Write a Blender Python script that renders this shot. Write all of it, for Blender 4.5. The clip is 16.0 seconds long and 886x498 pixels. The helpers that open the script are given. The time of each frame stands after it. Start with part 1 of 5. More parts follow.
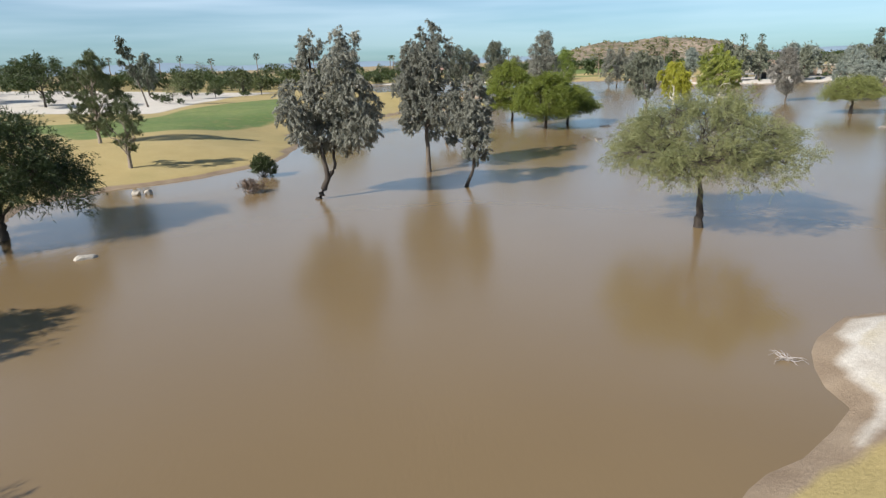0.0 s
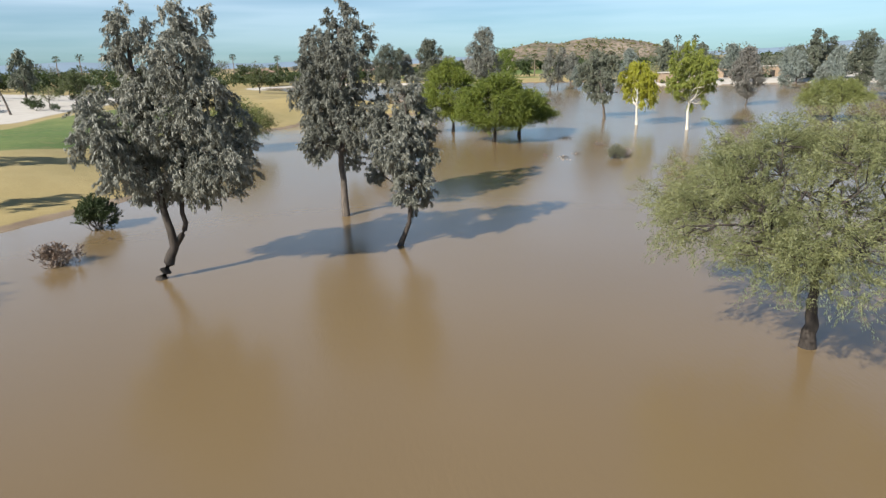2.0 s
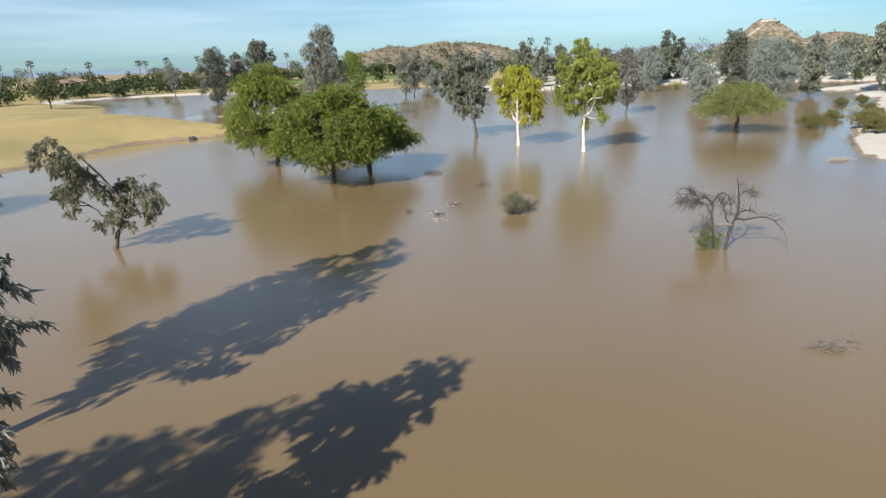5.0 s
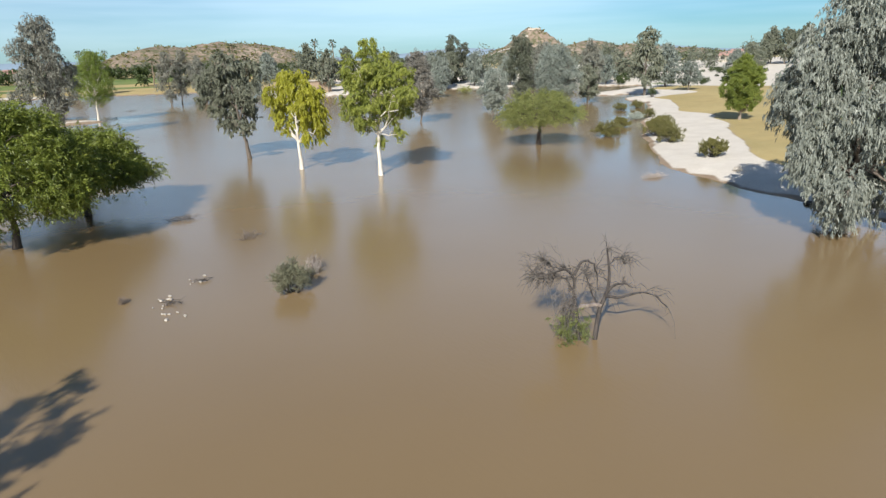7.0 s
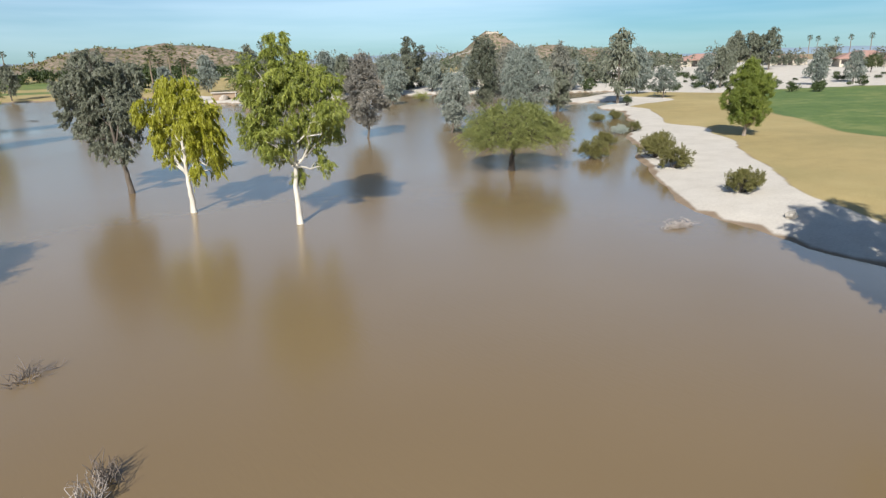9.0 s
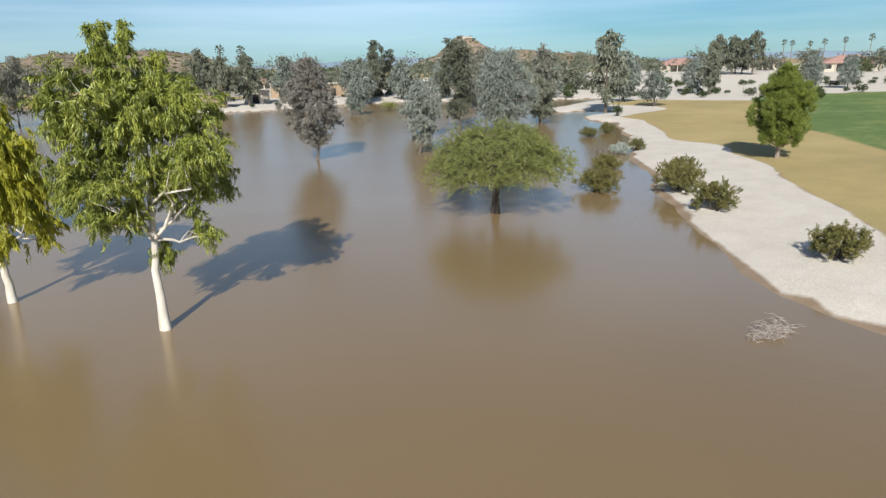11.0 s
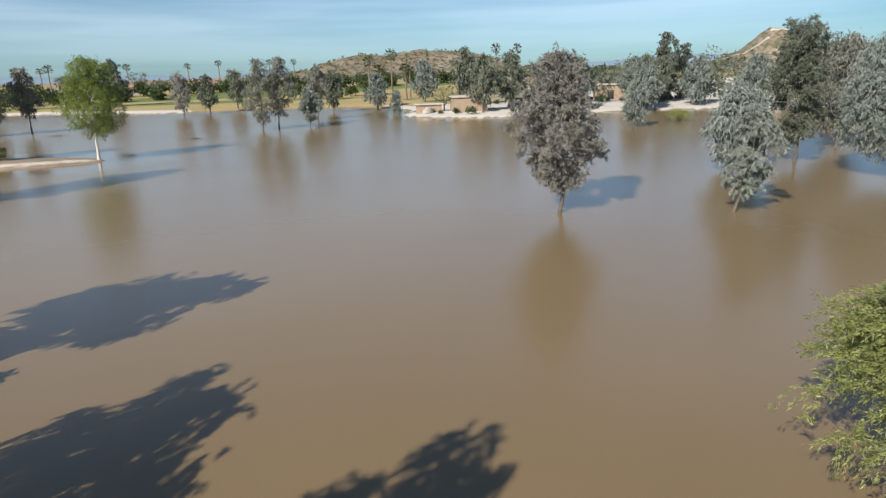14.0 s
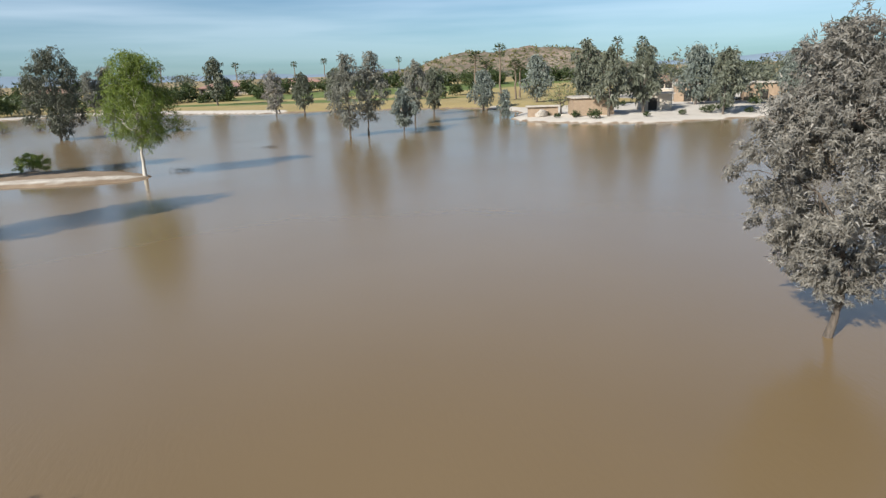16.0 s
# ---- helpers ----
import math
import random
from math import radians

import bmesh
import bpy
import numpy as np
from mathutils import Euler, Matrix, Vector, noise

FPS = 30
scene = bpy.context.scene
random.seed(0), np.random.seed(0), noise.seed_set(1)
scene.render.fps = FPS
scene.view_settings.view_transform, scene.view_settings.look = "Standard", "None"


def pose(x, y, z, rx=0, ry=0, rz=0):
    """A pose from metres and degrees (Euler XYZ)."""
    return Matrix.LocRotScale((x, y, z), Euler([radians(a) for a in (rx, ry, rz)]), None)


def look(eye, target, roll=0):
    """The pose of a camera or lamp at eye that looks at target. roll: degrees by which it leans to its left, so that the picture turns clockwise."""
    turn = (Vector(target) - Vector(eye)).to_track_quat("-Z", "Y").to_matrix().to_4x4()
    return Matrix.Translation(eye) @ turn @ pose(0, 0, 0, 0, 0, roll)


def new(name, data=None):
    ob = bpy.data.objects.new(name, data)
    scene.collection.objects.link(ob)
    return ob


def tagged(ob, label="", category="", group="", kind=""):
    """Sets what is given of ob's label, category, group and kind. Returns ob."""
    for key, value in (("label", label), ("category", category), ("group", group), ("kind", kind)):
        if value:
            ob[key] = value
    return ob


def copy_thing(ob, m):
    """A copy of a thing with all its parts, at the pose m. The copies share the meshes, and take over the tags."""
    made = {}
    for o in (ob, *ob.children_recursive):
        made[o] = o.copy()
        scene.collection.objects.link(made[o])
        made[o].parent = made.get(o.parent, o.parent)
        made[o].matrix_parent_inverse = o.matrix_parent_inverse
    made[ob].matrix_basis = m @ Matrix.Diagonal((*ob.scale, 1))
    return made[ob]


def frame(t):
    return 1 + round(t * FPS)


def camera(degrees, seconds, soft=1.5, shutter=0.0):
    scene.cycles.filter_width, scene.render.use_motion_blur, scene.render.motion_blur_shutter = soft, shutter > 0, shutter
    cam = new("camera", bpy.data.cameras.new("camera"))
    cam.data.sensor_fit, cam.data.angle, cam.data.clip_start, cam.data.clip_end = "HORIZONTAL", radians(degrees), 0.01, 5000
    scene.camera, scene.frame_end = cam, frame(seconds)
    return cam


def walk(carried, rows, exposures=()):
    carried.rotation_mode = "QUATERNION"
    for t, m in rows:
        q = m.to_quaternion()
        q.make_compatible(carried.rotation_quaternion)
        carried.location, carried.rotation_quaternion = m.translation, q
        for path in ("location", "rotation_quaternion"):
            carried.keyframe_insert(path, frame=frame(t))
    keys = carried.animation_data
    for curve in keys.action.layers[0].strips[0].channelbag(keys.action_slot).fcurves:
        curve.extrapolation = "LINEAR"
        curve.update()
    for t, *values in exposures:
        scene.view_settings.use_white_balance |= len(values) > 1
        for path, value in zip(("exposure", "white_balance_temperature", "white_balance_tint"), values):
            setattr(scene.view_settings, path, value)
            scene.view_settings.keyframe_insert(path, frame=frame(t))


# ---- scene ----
cam = camera(70.9, 16.0, soft=1.35)
PATH = [
    (0, (2.106, 0.332, 8.24), (2.004, 2.246, 7.669), -1.8),
    (0.5, (1.907, 4.936, 8.148), (1.813, 6.852, 7.58), -1.8),
    (1, (1.857, 9.422, 8.172), (1.782, 11.337, 7.603), -1.7),
    (1.5, (1.98, 12.758, 8.133), (1.962, 14.674, 7.56), -1.6),
    (2, (2.112, 15.432, 8.081), (2.213, 17.345, 7.506), -1.6),
    (2.5, (2.503, 18.143, 8.075), (2.744, 20.042, 7.497), -1.5),
    (3, (2.933, 21.447, 8.061), (3.29, 23.327, 7.479), -1.45),
    (3.2, (3.122, 22.747, 8.024), (3.494, 24.625, 7.443), -1.4),
    (5.3, (7.221, 37.272, 8.161), (7.809, 39.095, 7.586), -2.2),
    (5.5, (7.607, 38.282, 8.196), (8.255, 40.084, 7.618), -2.1),
    (6, (8.676, 40.414, 8.233), (9.491, 42.147, 7.655), -2.0),
    (6.5, (9.922, 42.534, 8.276), (10.904, 44.175, 7.689), -1.6),
    (7, (11.775, 45.213, 8.2), (12.857, 46.789, 7.613), -1.5),
    (7.5, (14.161, 48.38, 8.222), (15.27, 49.938, 7.637), -1.3),
    (8, (16.501, 51.226, 8.165), (17.652, 52.753, 7.581), -1.3),
    (8.5, (18.363, 53.457, 8.113), (19.531, 54.973, 7.531), -1.3),
    (9, (20.08, 55.61, 8.13), (21.265, 57.113, 7.551), -1.2),
    (9.2, (20.861, 56.525, 8.131), (22.057, 58.021, 7.554), -1.2),
    (11.5, (30.885, 67.276, 8.206), (32.135, 68.731, 7.64), -1.3),
    (12, (33.103, 69.545, 8.229), (34.332, 71.018, 7.663), -1.3),
    (12.5, (35.082, 71.977, 8.241), (36.166, 73.561, 7.68), -1.3),
    (13, (37.331, 75.292, 8.253), (38.267, 76.969, 7.695), -1.4),
    (13.5, (39.501, 79.41, 8.232), (40.202, 81.2, 7.68), -1.4),
    (14, (40.977, 83.507, 8.211), (41.5, 85.358, 7.661), -1.7),
    (14.5, (42.05, 87.762, 8.182), (42.382, 89.657, 7.637), -1.7),
    (15, (42.746, 91.955, 8.111), (42.966, 93.867, 7.565), -1.9),
    (15.5, (43.361, 96.05, 8.103), (43.572, 97.963, 7.556), -1.9),
    (16, (44.079, 100.21, 8.074), (44.288, 102.123, 7.527), -2.0),
]
walk(cam, [(t, look(eye, target, roll)) for t, eye, target, roll in PATH],
     exposures=[(0, 0.52), (3, 0.57), (6, 0.57), (9, 0.44), (12, 0.34), (16, 0.36)])

# ---- light ----
SUN_AZIMUTH, SUN_ELEVATION = radians(230.0), radians(33.2)
to_sun = Vector((math.sin(SUN_AZIMUTH) * math.cos(SUN_ELEVATION), math.cos(SUN_AZIMUTH) * math.cos(SUN_ELEVATION), math.sin(SUN_ELEVATION)))
sun = new("sun", bpy.data.lights.new("sun", "SUN"))
sun.data.energy, sun.data.angle, sun.data.color = 5.0, radians(0.55), (1.0, 0.95, 0.87)
sun.matrix_world = look(to_sun * 100, (0, 0, 0))

world = bpy.data.worlds.new("sky")
scene.world = world
world.use_nodes = True
wt = world.node_tree
wt.nodes.clear()
w_out, w_bg = wt.nodes.new("ShaderNodeOutputWorld"), wt.nodes.new("ShaderNodeBackground")
w_sky = wt.nodes.new("ShaderNodeTexSky")
w_sky.sky_type, w_sky.sun_disc = "NISHITA", False
w_sky.sun_elevation, w_sky.sun_rotation = SUN_ELEVATION, SUN_AZIMUTH
w_sky.altitude, w_sky.air_density, w_sky.dust_density, w_sky.ozone_density = 300, 1.2, 0.1, 4.0
w_bg.inputs["Strength"].default_value = 0.075
# thin streaks of high cloud
w_co, w_map = wt.nodes.new("ShaderNodeTexCoord"), wt.nodes.new("ShaderNodeMapping")
w_map.inputs["Scale"].default_value = (1.3, 1.3, 17.0)
w_map.inputs["Rotation"].default_value = (radians(1.5), 0, 0)
w_noise, w_ramp, w_mix = wt.nodes.new("ShaderNodeTexNoise"), wt.nodes.new("ShaderNodeValToRGB"), wt.nodes.new("ShaderNodeMixRGB")
w_noise.inputs["Scale"].default_value, w_noise.inputs["Detail"].default_value, w_noise.inputs["Roughness"].default_value = 1.2, 4, 0.5
w_ramp.color_ramp.elements[0].position, w_ramp.color_ramp.elements[1].position = 0.3, 0.66
w_ramp.color_ramp.elements[1].color = (0.9, 0.9, 0.9, 1)
w_mix.inputs["Color2"].default_value = (17.0, 18.2, 19.8, 1)
wt.links.new(w_co.outputs["Generated"], w_map.inputs["Vector"])
wt.links.new(w_map.outputs["Vector"], w_noise.inputs["Vector"])
wt.links.new(w_noise.outputs["Fac"], w_ramp.inputs["Fac"])
w_xyz, w_fade, w_amount = wt.nodes.new("ShaderNodeSeparateXYZ"), wt.nodes.new("ShaderNodeMapRange"), wt.nodes.new("ShaderNodeMath")
w_fade.inputs["From Min"].default_value, w_fade.inputs["From Max"].default_value = 0.3, 0.5
w_fade.inputs["To Min"].default_value, w_fade.inputs["To Max"].default_value = 1.0, 0.0
w_rise = wt.nodes.new("ShaderNodeValToRGB")
for e, (p, v) in zip([w_rise.color_ramp.elements[0], w_rise.color_ramp.elements[1], w_rise.color_ramp.elements.new(0.1)], ((0.0, 0.1), (0.24, 1.0), (0.085, 0.23))):
    e.position, e.color = p, (v, v, v, 1)
w_veil = wt.nodes.new("ShaderNodeMath")
w_veil.operation = "MULTIPLY"
wt.links.new(w_xyz.outputs["Z"], w_rise.inputs["Fac"])
wt.links.new(w_fade.outputs["Result"], w_veil.inputs[0])
wt.links.new(w_rise.outputs["Color"], w_veil.inputs[1])
w_amount.operation = "MULTIPLY"
wt.links.new(w_co.outputs["Generated"], w_xyz.inputs["Vector"])
wt.links.new(w_xyz.outputs["Z"], w_fade.inputs["Value"])
wt.links.new(w_ramp.outputs["Color"], w_amount.inputs[0])
wt.links.new(w_veil.outputs[0], w_amount.inputs[1])
wt.links.new(w_amount.outputs[0], w_mix.inputs["Fac"])
w_tint = wt.nodes.new("ShaderNodeMixRGB")
w_tint.blend_type = "MULTIPLY"
w_tint.inputs["Fac"].default_value = 1.0
# the clear air is cyan low down, bluer above
w_air = wt.nodes.new("ShaderNodeValToRGB")
for e, (p, c) in zip([w_air.color_ramp.elements[0], w_air.color_ramp.elements[1], w_air.color_ramp.elements.new(0.075), w_air.color_ramp.elements.new(0.6), w_air.color_ramp.elements.new(0.36)], ((0.0, (0.31, 0.6, 0.92, 1)), (0.17, (1.48, 1.62, 1.72, 1)), (0.075, (0.42, 0.67, 0.89, 1)), (0.6, (0.12, 0.17, 0.25, 1)), (0.36, (0.68, 0.8, 0.9, 1)))):
    e.position, e.color = p, c
wt.links.new(w_xyz.outputs["Z"], w_air.inputs["Fac"])
wt.links.new(w_air.outputs["Color"], w_tint.inputs["Color2"])
wt.links.new(w_sky.outputs["Color"], w_tint.inputs["Color1"])
wt.links.new(w_tint.outputs["Color"], w_mix.inputs["Color1"])
wt.links.new(w_mix.outputs["Color"], w_bg.inputs["Color"])
wt.links.new(w_bg.outputs["Background"], w_out.inputs["Surface"])


# ---- materials ----
def material(name, rough=0.8):
    m = bpy.data.materials.new(name)
    m.use_nodes = True
    b = m.node_tree.nodes["Principled BSDF"]
    b.inputs["Roughness"].default_value = rough
    return m, m.node_tree, b


def node(nt, kind, **values):
    n = nt.nodes.new("ShaderNode" + kind)
    for k, v in values.items():
        n.inputs[k.replace("_", " ")].default_value = v
    return n


def noise_of(nt, scale, detail=4, rough=0.6, coords="Object"):
    c = node(nt, "TexCoord")
    n = node(nt, "TexNoise", Scale=scale, Detail=detail, Roughness=rough)
    nt.links.new(c.outputs[coords], n.inputs["Vector"])
    return n.outputs["Fac"]


def ramp(nt, fac, *stops):
    r = node(nt, "ValToRGB")
    while len(r.color_ramp.elements) < len(stops):
        r.color_ramp.elements.new(0.5)
    for e, (p, c) in zip(r.color_ramp.elements, stops):
        e.position, e.color = p, (*c, 1)
    nt.links.new(fac, r.inputs["Fac"])
    return r.outputs["Color"]


def maths(nt, op, a, b):
    n = nt.nodes.new("ShaderNodeMath")
    n.operation = op
    for i, v in enumerate((a, b)):
        if isinstance(v, (int, float)):
            n.inputs[i].default_value = v
        else:
            nt.links.new(v, n.inputs[i])
    return n.outputs[0]


def mix(nt, fac, a, b, blend="MIX"):
    n = nt.nodes.new("ShaderNodeMixRGB")
    n.blend_type = blend
    for key, v in (("Fac", fac), ("Color1", a), ("Color2", b)):
        if isinstance(v, (int, float)):
            n.inputs[key].default_value = v
        elif isinstance(v, tuple):
            n.inputs[key].default_value = (*v, 1)
        else:
            nt.links.new(v, n.inputs[key])
    return n.outputs["Color"]


def bump(nt, b, height, strength, distance):
    n = node(nt, "Bump", Strength=strength, Distance=distance)
    nt.links.new(height, n.inputs["Height"])
    nt.links.new(n.outputs["Normal"], b.inputs["Normal"])


def leaf_material(name, dark, mid, light, through_light=0.3, rough=0.5, speck=0.24):
    """Foliage: each leaf has its own tone, boughs differ from each other, and light shines through."""
    m, nt, b = material(name, rough)
    geo = node(nt, "NewGeometry")
    info = node(nt, "ObjectInfo")
    tone = maths(nt, "ADD", maths(nt, "MULTIPLY", geo.outputs["Random Per Island"], speck), maths(nt, "MULTIPLY", noise_of(nt, 1.5, 4), 1 - speck))
    tone = maths(nt, "ADD", tone, maths(nt, "MULTIPLY", maths(nt, "SUBTRACT", info.outputs["Random"], 0.5), 0.16))
    col = ramp(nt, tone, (0.15, dark), (0.5, mid), (0.88, light))
    nt.links.new(col, b.inputs["Base Color"])
    t = node(nt, "BsdfTranslucent")
    nt.links.new(col, t.inputs["Color"])
    mx = node(nt, "MixShader", Fac=through_light)
    nt.links.new(b.outputs[0], mx.inputs[1])
    nt.links.new(t.outputs[0], mx.inputs[2])
    nt.links.new(mx.outputs[0], nt.nodes["Material Output"].inputs["Surface"])
    return m


def bark_material(name, a, b_col, scale=6.0, relief=0.03):
    m, nt, b = material(name, 0.9)
    c = node(nt, "TexCoord")
    mp = node(nt, "Mapping", Scale=(1, 1, 0.25))
    n = node(nt, "TexNoise", Scale=scale, Detail=6, Roughness=0.65)
    nt.links.new(c.outputs["Object"], mp.inputs["Vector"])
    nt.links.new(mp.outputs["Vector"], n.inputs["Vector"])
    nt.links.new(ramp(nt, n.outputs["Fac"], (0.35, a), (0.65, b_col)), b.inputs["Base Color"])
    bump(nt, b, n.outputs["Fac"], 0.6, relief)
    return m


def plain_material(name, a, b_col, scale=3.0, rough=0.85, relief=0.01):
    m, nt, b = material(name, rough)
    n = noise_of(nt, scale, 6)
    nt.links.new(ramp(nt, n, (0.3, a), (0.7, b_col)), b.inputs["Base Color"])
    bump(nt, b, n, 0.5, relief)
    return m


LEAF_GREY = leaf_material("grey_green_leaves", (0.088, 0.095, 0.075), (0.21, 0.213, 0.174), (0.44, 0.432, 0.365), 0.22)
LEAF_GUM = leaf_material("grey_olive_leaves", (0.06, 0.072, 0.046), (0.145, 0.16, 0.112), (0.3, 0.31, 0.235), 0.22)
LEAF_FRESH = leaf_material("fresh_green_leaves", (0.065, 0.1, 0.02), (0.2, 0.265, 0.045), (0.42, 0.48, 0.09), 0.3)
LEAF_WOOD = leaf_material("dull_dark_green_leaves", (0.045, 0.06, 0.022), (0.1, 0.122, 0.045), (0.195, 0.215, 0.082), 0.25)
# grey leaves with shade painted in, for gums' shaded sides; dark conifers too
LEAF_SHADY = leaf_material("dark_and_shaded_grey_green_leaves", (0.045, 0.055, 0.037), (0.105, 0.115, 0.08), (0.2, 0.21, 0.15), 0.2)
LEAF_BLUE = leaf_material("blue_grey_leaves", (0.095, 0.117, 0.098), (0.2, 0.232, 0.2), (0.37, 0.4, 0.35), 0.22)
LEAF_BROWN = leaf_material("brownish_grey_leaves", (0.125, 0.12, 0.102), (0.255, 0.243, 0.212), (0.48, 0.448, 0.392), 0.22)
LEAF_LIME = leaf_material("yellow_green_leaves", (0.05, 0.072, 0.014), (0.16, 0.195, 0.032), (0.4, 0.425, 0.075), 0.2, speck=0.4)
LEAF_YELLOW = leaf_material("yellowish_leaves", (0.16, 0.17, 0.014), (0.37, 0.37, 0.035), (0.54, 0.53, 0.07), 0.38)
LEAF_GREEN = leaf_material("bright_green_leaves", (0.062, 0.092, 0.015), (0.185, 0.228, 0.035), (0.38, 0.4, 0.07), 0.28, speck=0.26)
LEAF_OLIVE = leaf_material("olive_green_leaves", (0.066, 0.084, 0.025), (0.185, 0.212, 0.064), (0.38, 0.39, 0.13), 0.28, speck=0.28)
LEAF_PALE = leaf_material("pale_olive_leaves", (0.115, 0.132, 0.056), (0.225, 0.24, 0.105), (0.38, 0.38, 0.175), 0.33, speck=0.16)
LEAF_DARK = leaf_material("dark_green_leaves", (0.025, 0.04, 0.012), (0.055, 0.08, 0.025), (0.105, 0.135, 0.045), 0.25)
LEAF_PINE = leaf_material("pine_needles", (0.042, 0.068, 0.014), (0.15, 0.195, 0.034), (0.33, 0.36, 0.07), 0.2)
LEAF_PINE_DARK = leaf_material("dark_pine_needles", (0.045, 0.06, 0.025), (0.105, 0.13, 0.055), (0.2, 0.225, 0.1), 0.18)
LEAF_SAGE = leaf_material("silvery_sage_leaves", (0.27, 0.31, 0.27), (0.42, 0.47, 0.42), (0.56, 0.6, 0.54), 0.2)
LEAF_DRY = leaf_material("dry_brown_leaves", (0.10, 0.07, 0.05), (0.17, 0.12, 0.085), (0.27, 0.2, 0.15), 0.15)
LEAF_SILVER = leaf_material("silver_grey_leaves", (0.11, 0.128, 0.106), (0.225, 0.248, 0.212), (0.41, 0.43, 0.375), 0.22)
LEAF_PALEGREY = leaf_material("olive_grey_leaves", (0.10, 0.106, 0.066), (0.20, 0.2, 0.13), (0.35, 0.345, 0.24), 0.25)
LEAF_SHRUB = leaf_material("brownish_olive_leaves", (0.065, 0.068, 0.022), (0.15, 0.145, 0.045), (0.3, 0.275, 0.09), 0.25, speck=0.25)
BARK_GREY = bark_material("grey_bark", (0.07, 0.057, 0.046), (0.165, 0.137, 0.112))
BARK_PALE = bark_material("pale_grey_bark", (0.16, 0.13, 0.105), (0.33, 0.28, 0.23))
BARK_WHITE = bark_material("white_smooth_bark", (0.42, 0.38, 0.32), (0.70, 0.67, 0.60), 2.2, 0.012)
BARK_DARK = bark_material("dark_wet_bark", (0.03, 0.024, 0.02), (0.075, 0.06, 0.048))
BARK_DEAD = bark_material("weathered_dead_wood", (0.022, 0.018, 0.016), (0.075, 0.064, 0.057), 9)
TWIG_GREY = bark_material("weathered_grey_twigs", (0.048, 0.042, 0.038), (0.155, 0.137, 0.122), 9)
TWIG_PALE = bark_material("bleached_twigs", (0.28, 0.24, 0.21), (0.46, 0.41, 0.37), 9)
TWIG_BROWN = bark_material("weathered_brown_twigs", (0.12, 0.095, 0.08), (0.25, 0.21, 0.18), 9)
PALM_BARK = bark_material("palm_trunk_bark", (0.13, 0.10, 0.07), (0.24, 0.19, 0.14), 4)
STONE = plain_material("pale_stone", (0.28, 0.25, 0.21), (0.5, 0.46, 0.4), 5, 0.9, 0.03)
BRICK_TAN = plain_material("tan_block_wall", (0.30, 0.22, 0.15), (0.38, 0.285, 0.2), 2.5)
STUCCO = plain_material("cream_stucco", (0.44, 0.39, 0.32), (0.54, 0.48, 0.40), 1.5)
WHITE_PAINT = plain_material("white_painted_fascia", (0.72, 0.71, 0.68), (0.8, 0.79, 0.76), 2)
ROOF_PALE = plain_material("weathered_pale_roof", (0.4, 0.36, 0.31), (0.52, 0.48, 0.42), 2)
ROOF_RED = plain_material("red_clay_tile", (0.33, 0.19, 0.155), (0.43, 0.27, 0.225), 6, 0.8, 0.03)
ROOF_BROWN = plain_material("brown_tile", (0.22, 0.14, 0.10), (0.32, 0.22, 0.16), 6, 0.8, 0.03)
# near-black colour painted for the shade inside openings; window panes use it too
SHADE_DARK = plain_material("painted_opening_shade", (0.02, 0.018, 0.016), (0.04, 0.036, 0.03), 2)


def water_material():
    """Silty flood water: opaque, ruffled out in the open, smoother in the lee of the banks."""
    m, nt, b = material("muddy_water", 0.2)
    n, broad_silt = noise_of(nt, 0.05, 3), noise_of(nt, 0.012, 2)
    silt = maths(nt, "ADD", maths(nt, "MULTIPLY", n, 0.5), maths(nt, "MULTIPLY", broad_silt, 0.5))
    nt.links.new(ramp(nt, silt, (0.36, (0.2, 0.138, 0.069)), (0.64, (0.232, 0.162, 0.083))), b.inputs["Base Color"])
    b.inputs["IOR"].default_value = 1.66
    lee = node(nt, "Attribute")
    lee.attribute_name = "lee"
    patch = noise_of(nt, 0.07, 3)
    open_rough = maths(nt, "ADD", maths(nt, "MULTIPLY", patch, 0.1), 0.165)
    still = node(nt, "MapRange")
    nt.links.new(lee.outputs["Fac"], still.inputs["Value"])
    nt.links.new(open_rough, still.inputs["To Min"])
    still.inputs["To Max"].default_value = 0.115
    nt.links.new(still.outputs["Result"], b.inputs["Roughness"])
    # wind ripples, long across the breeze, over a slow swell
    c, mp = node(nt, "TexCoord"), node(nt, "Mapping", Scale=(5.5, 1.3, 1.0), Rotation=(0, 0, radians(35)))
    fine = node(nt, "TexNoise", Scale=1.5, Detail=3, Roughness=0.55)
    nt.links.new(c.outputs["Object"], mp.inputs["Vector"])
    nt.links.new(mp.outputs["Vector"], fine.inputs["Vector"])
    broad = noise_of(nt, 0.9, 2)
    calm = ramp(nt, noise_of(nt, 0.11, 3), (0.38, (0.25, 0.25, 0.25)), (0.62, (1.0, 1.0, 1.0)))
    bump(nt, b, maths(nt, "ADD", maths(nt, "MULTIPLY", fine.outputs["Fac"], calm), broad), 0.1, 0.05)
    return m


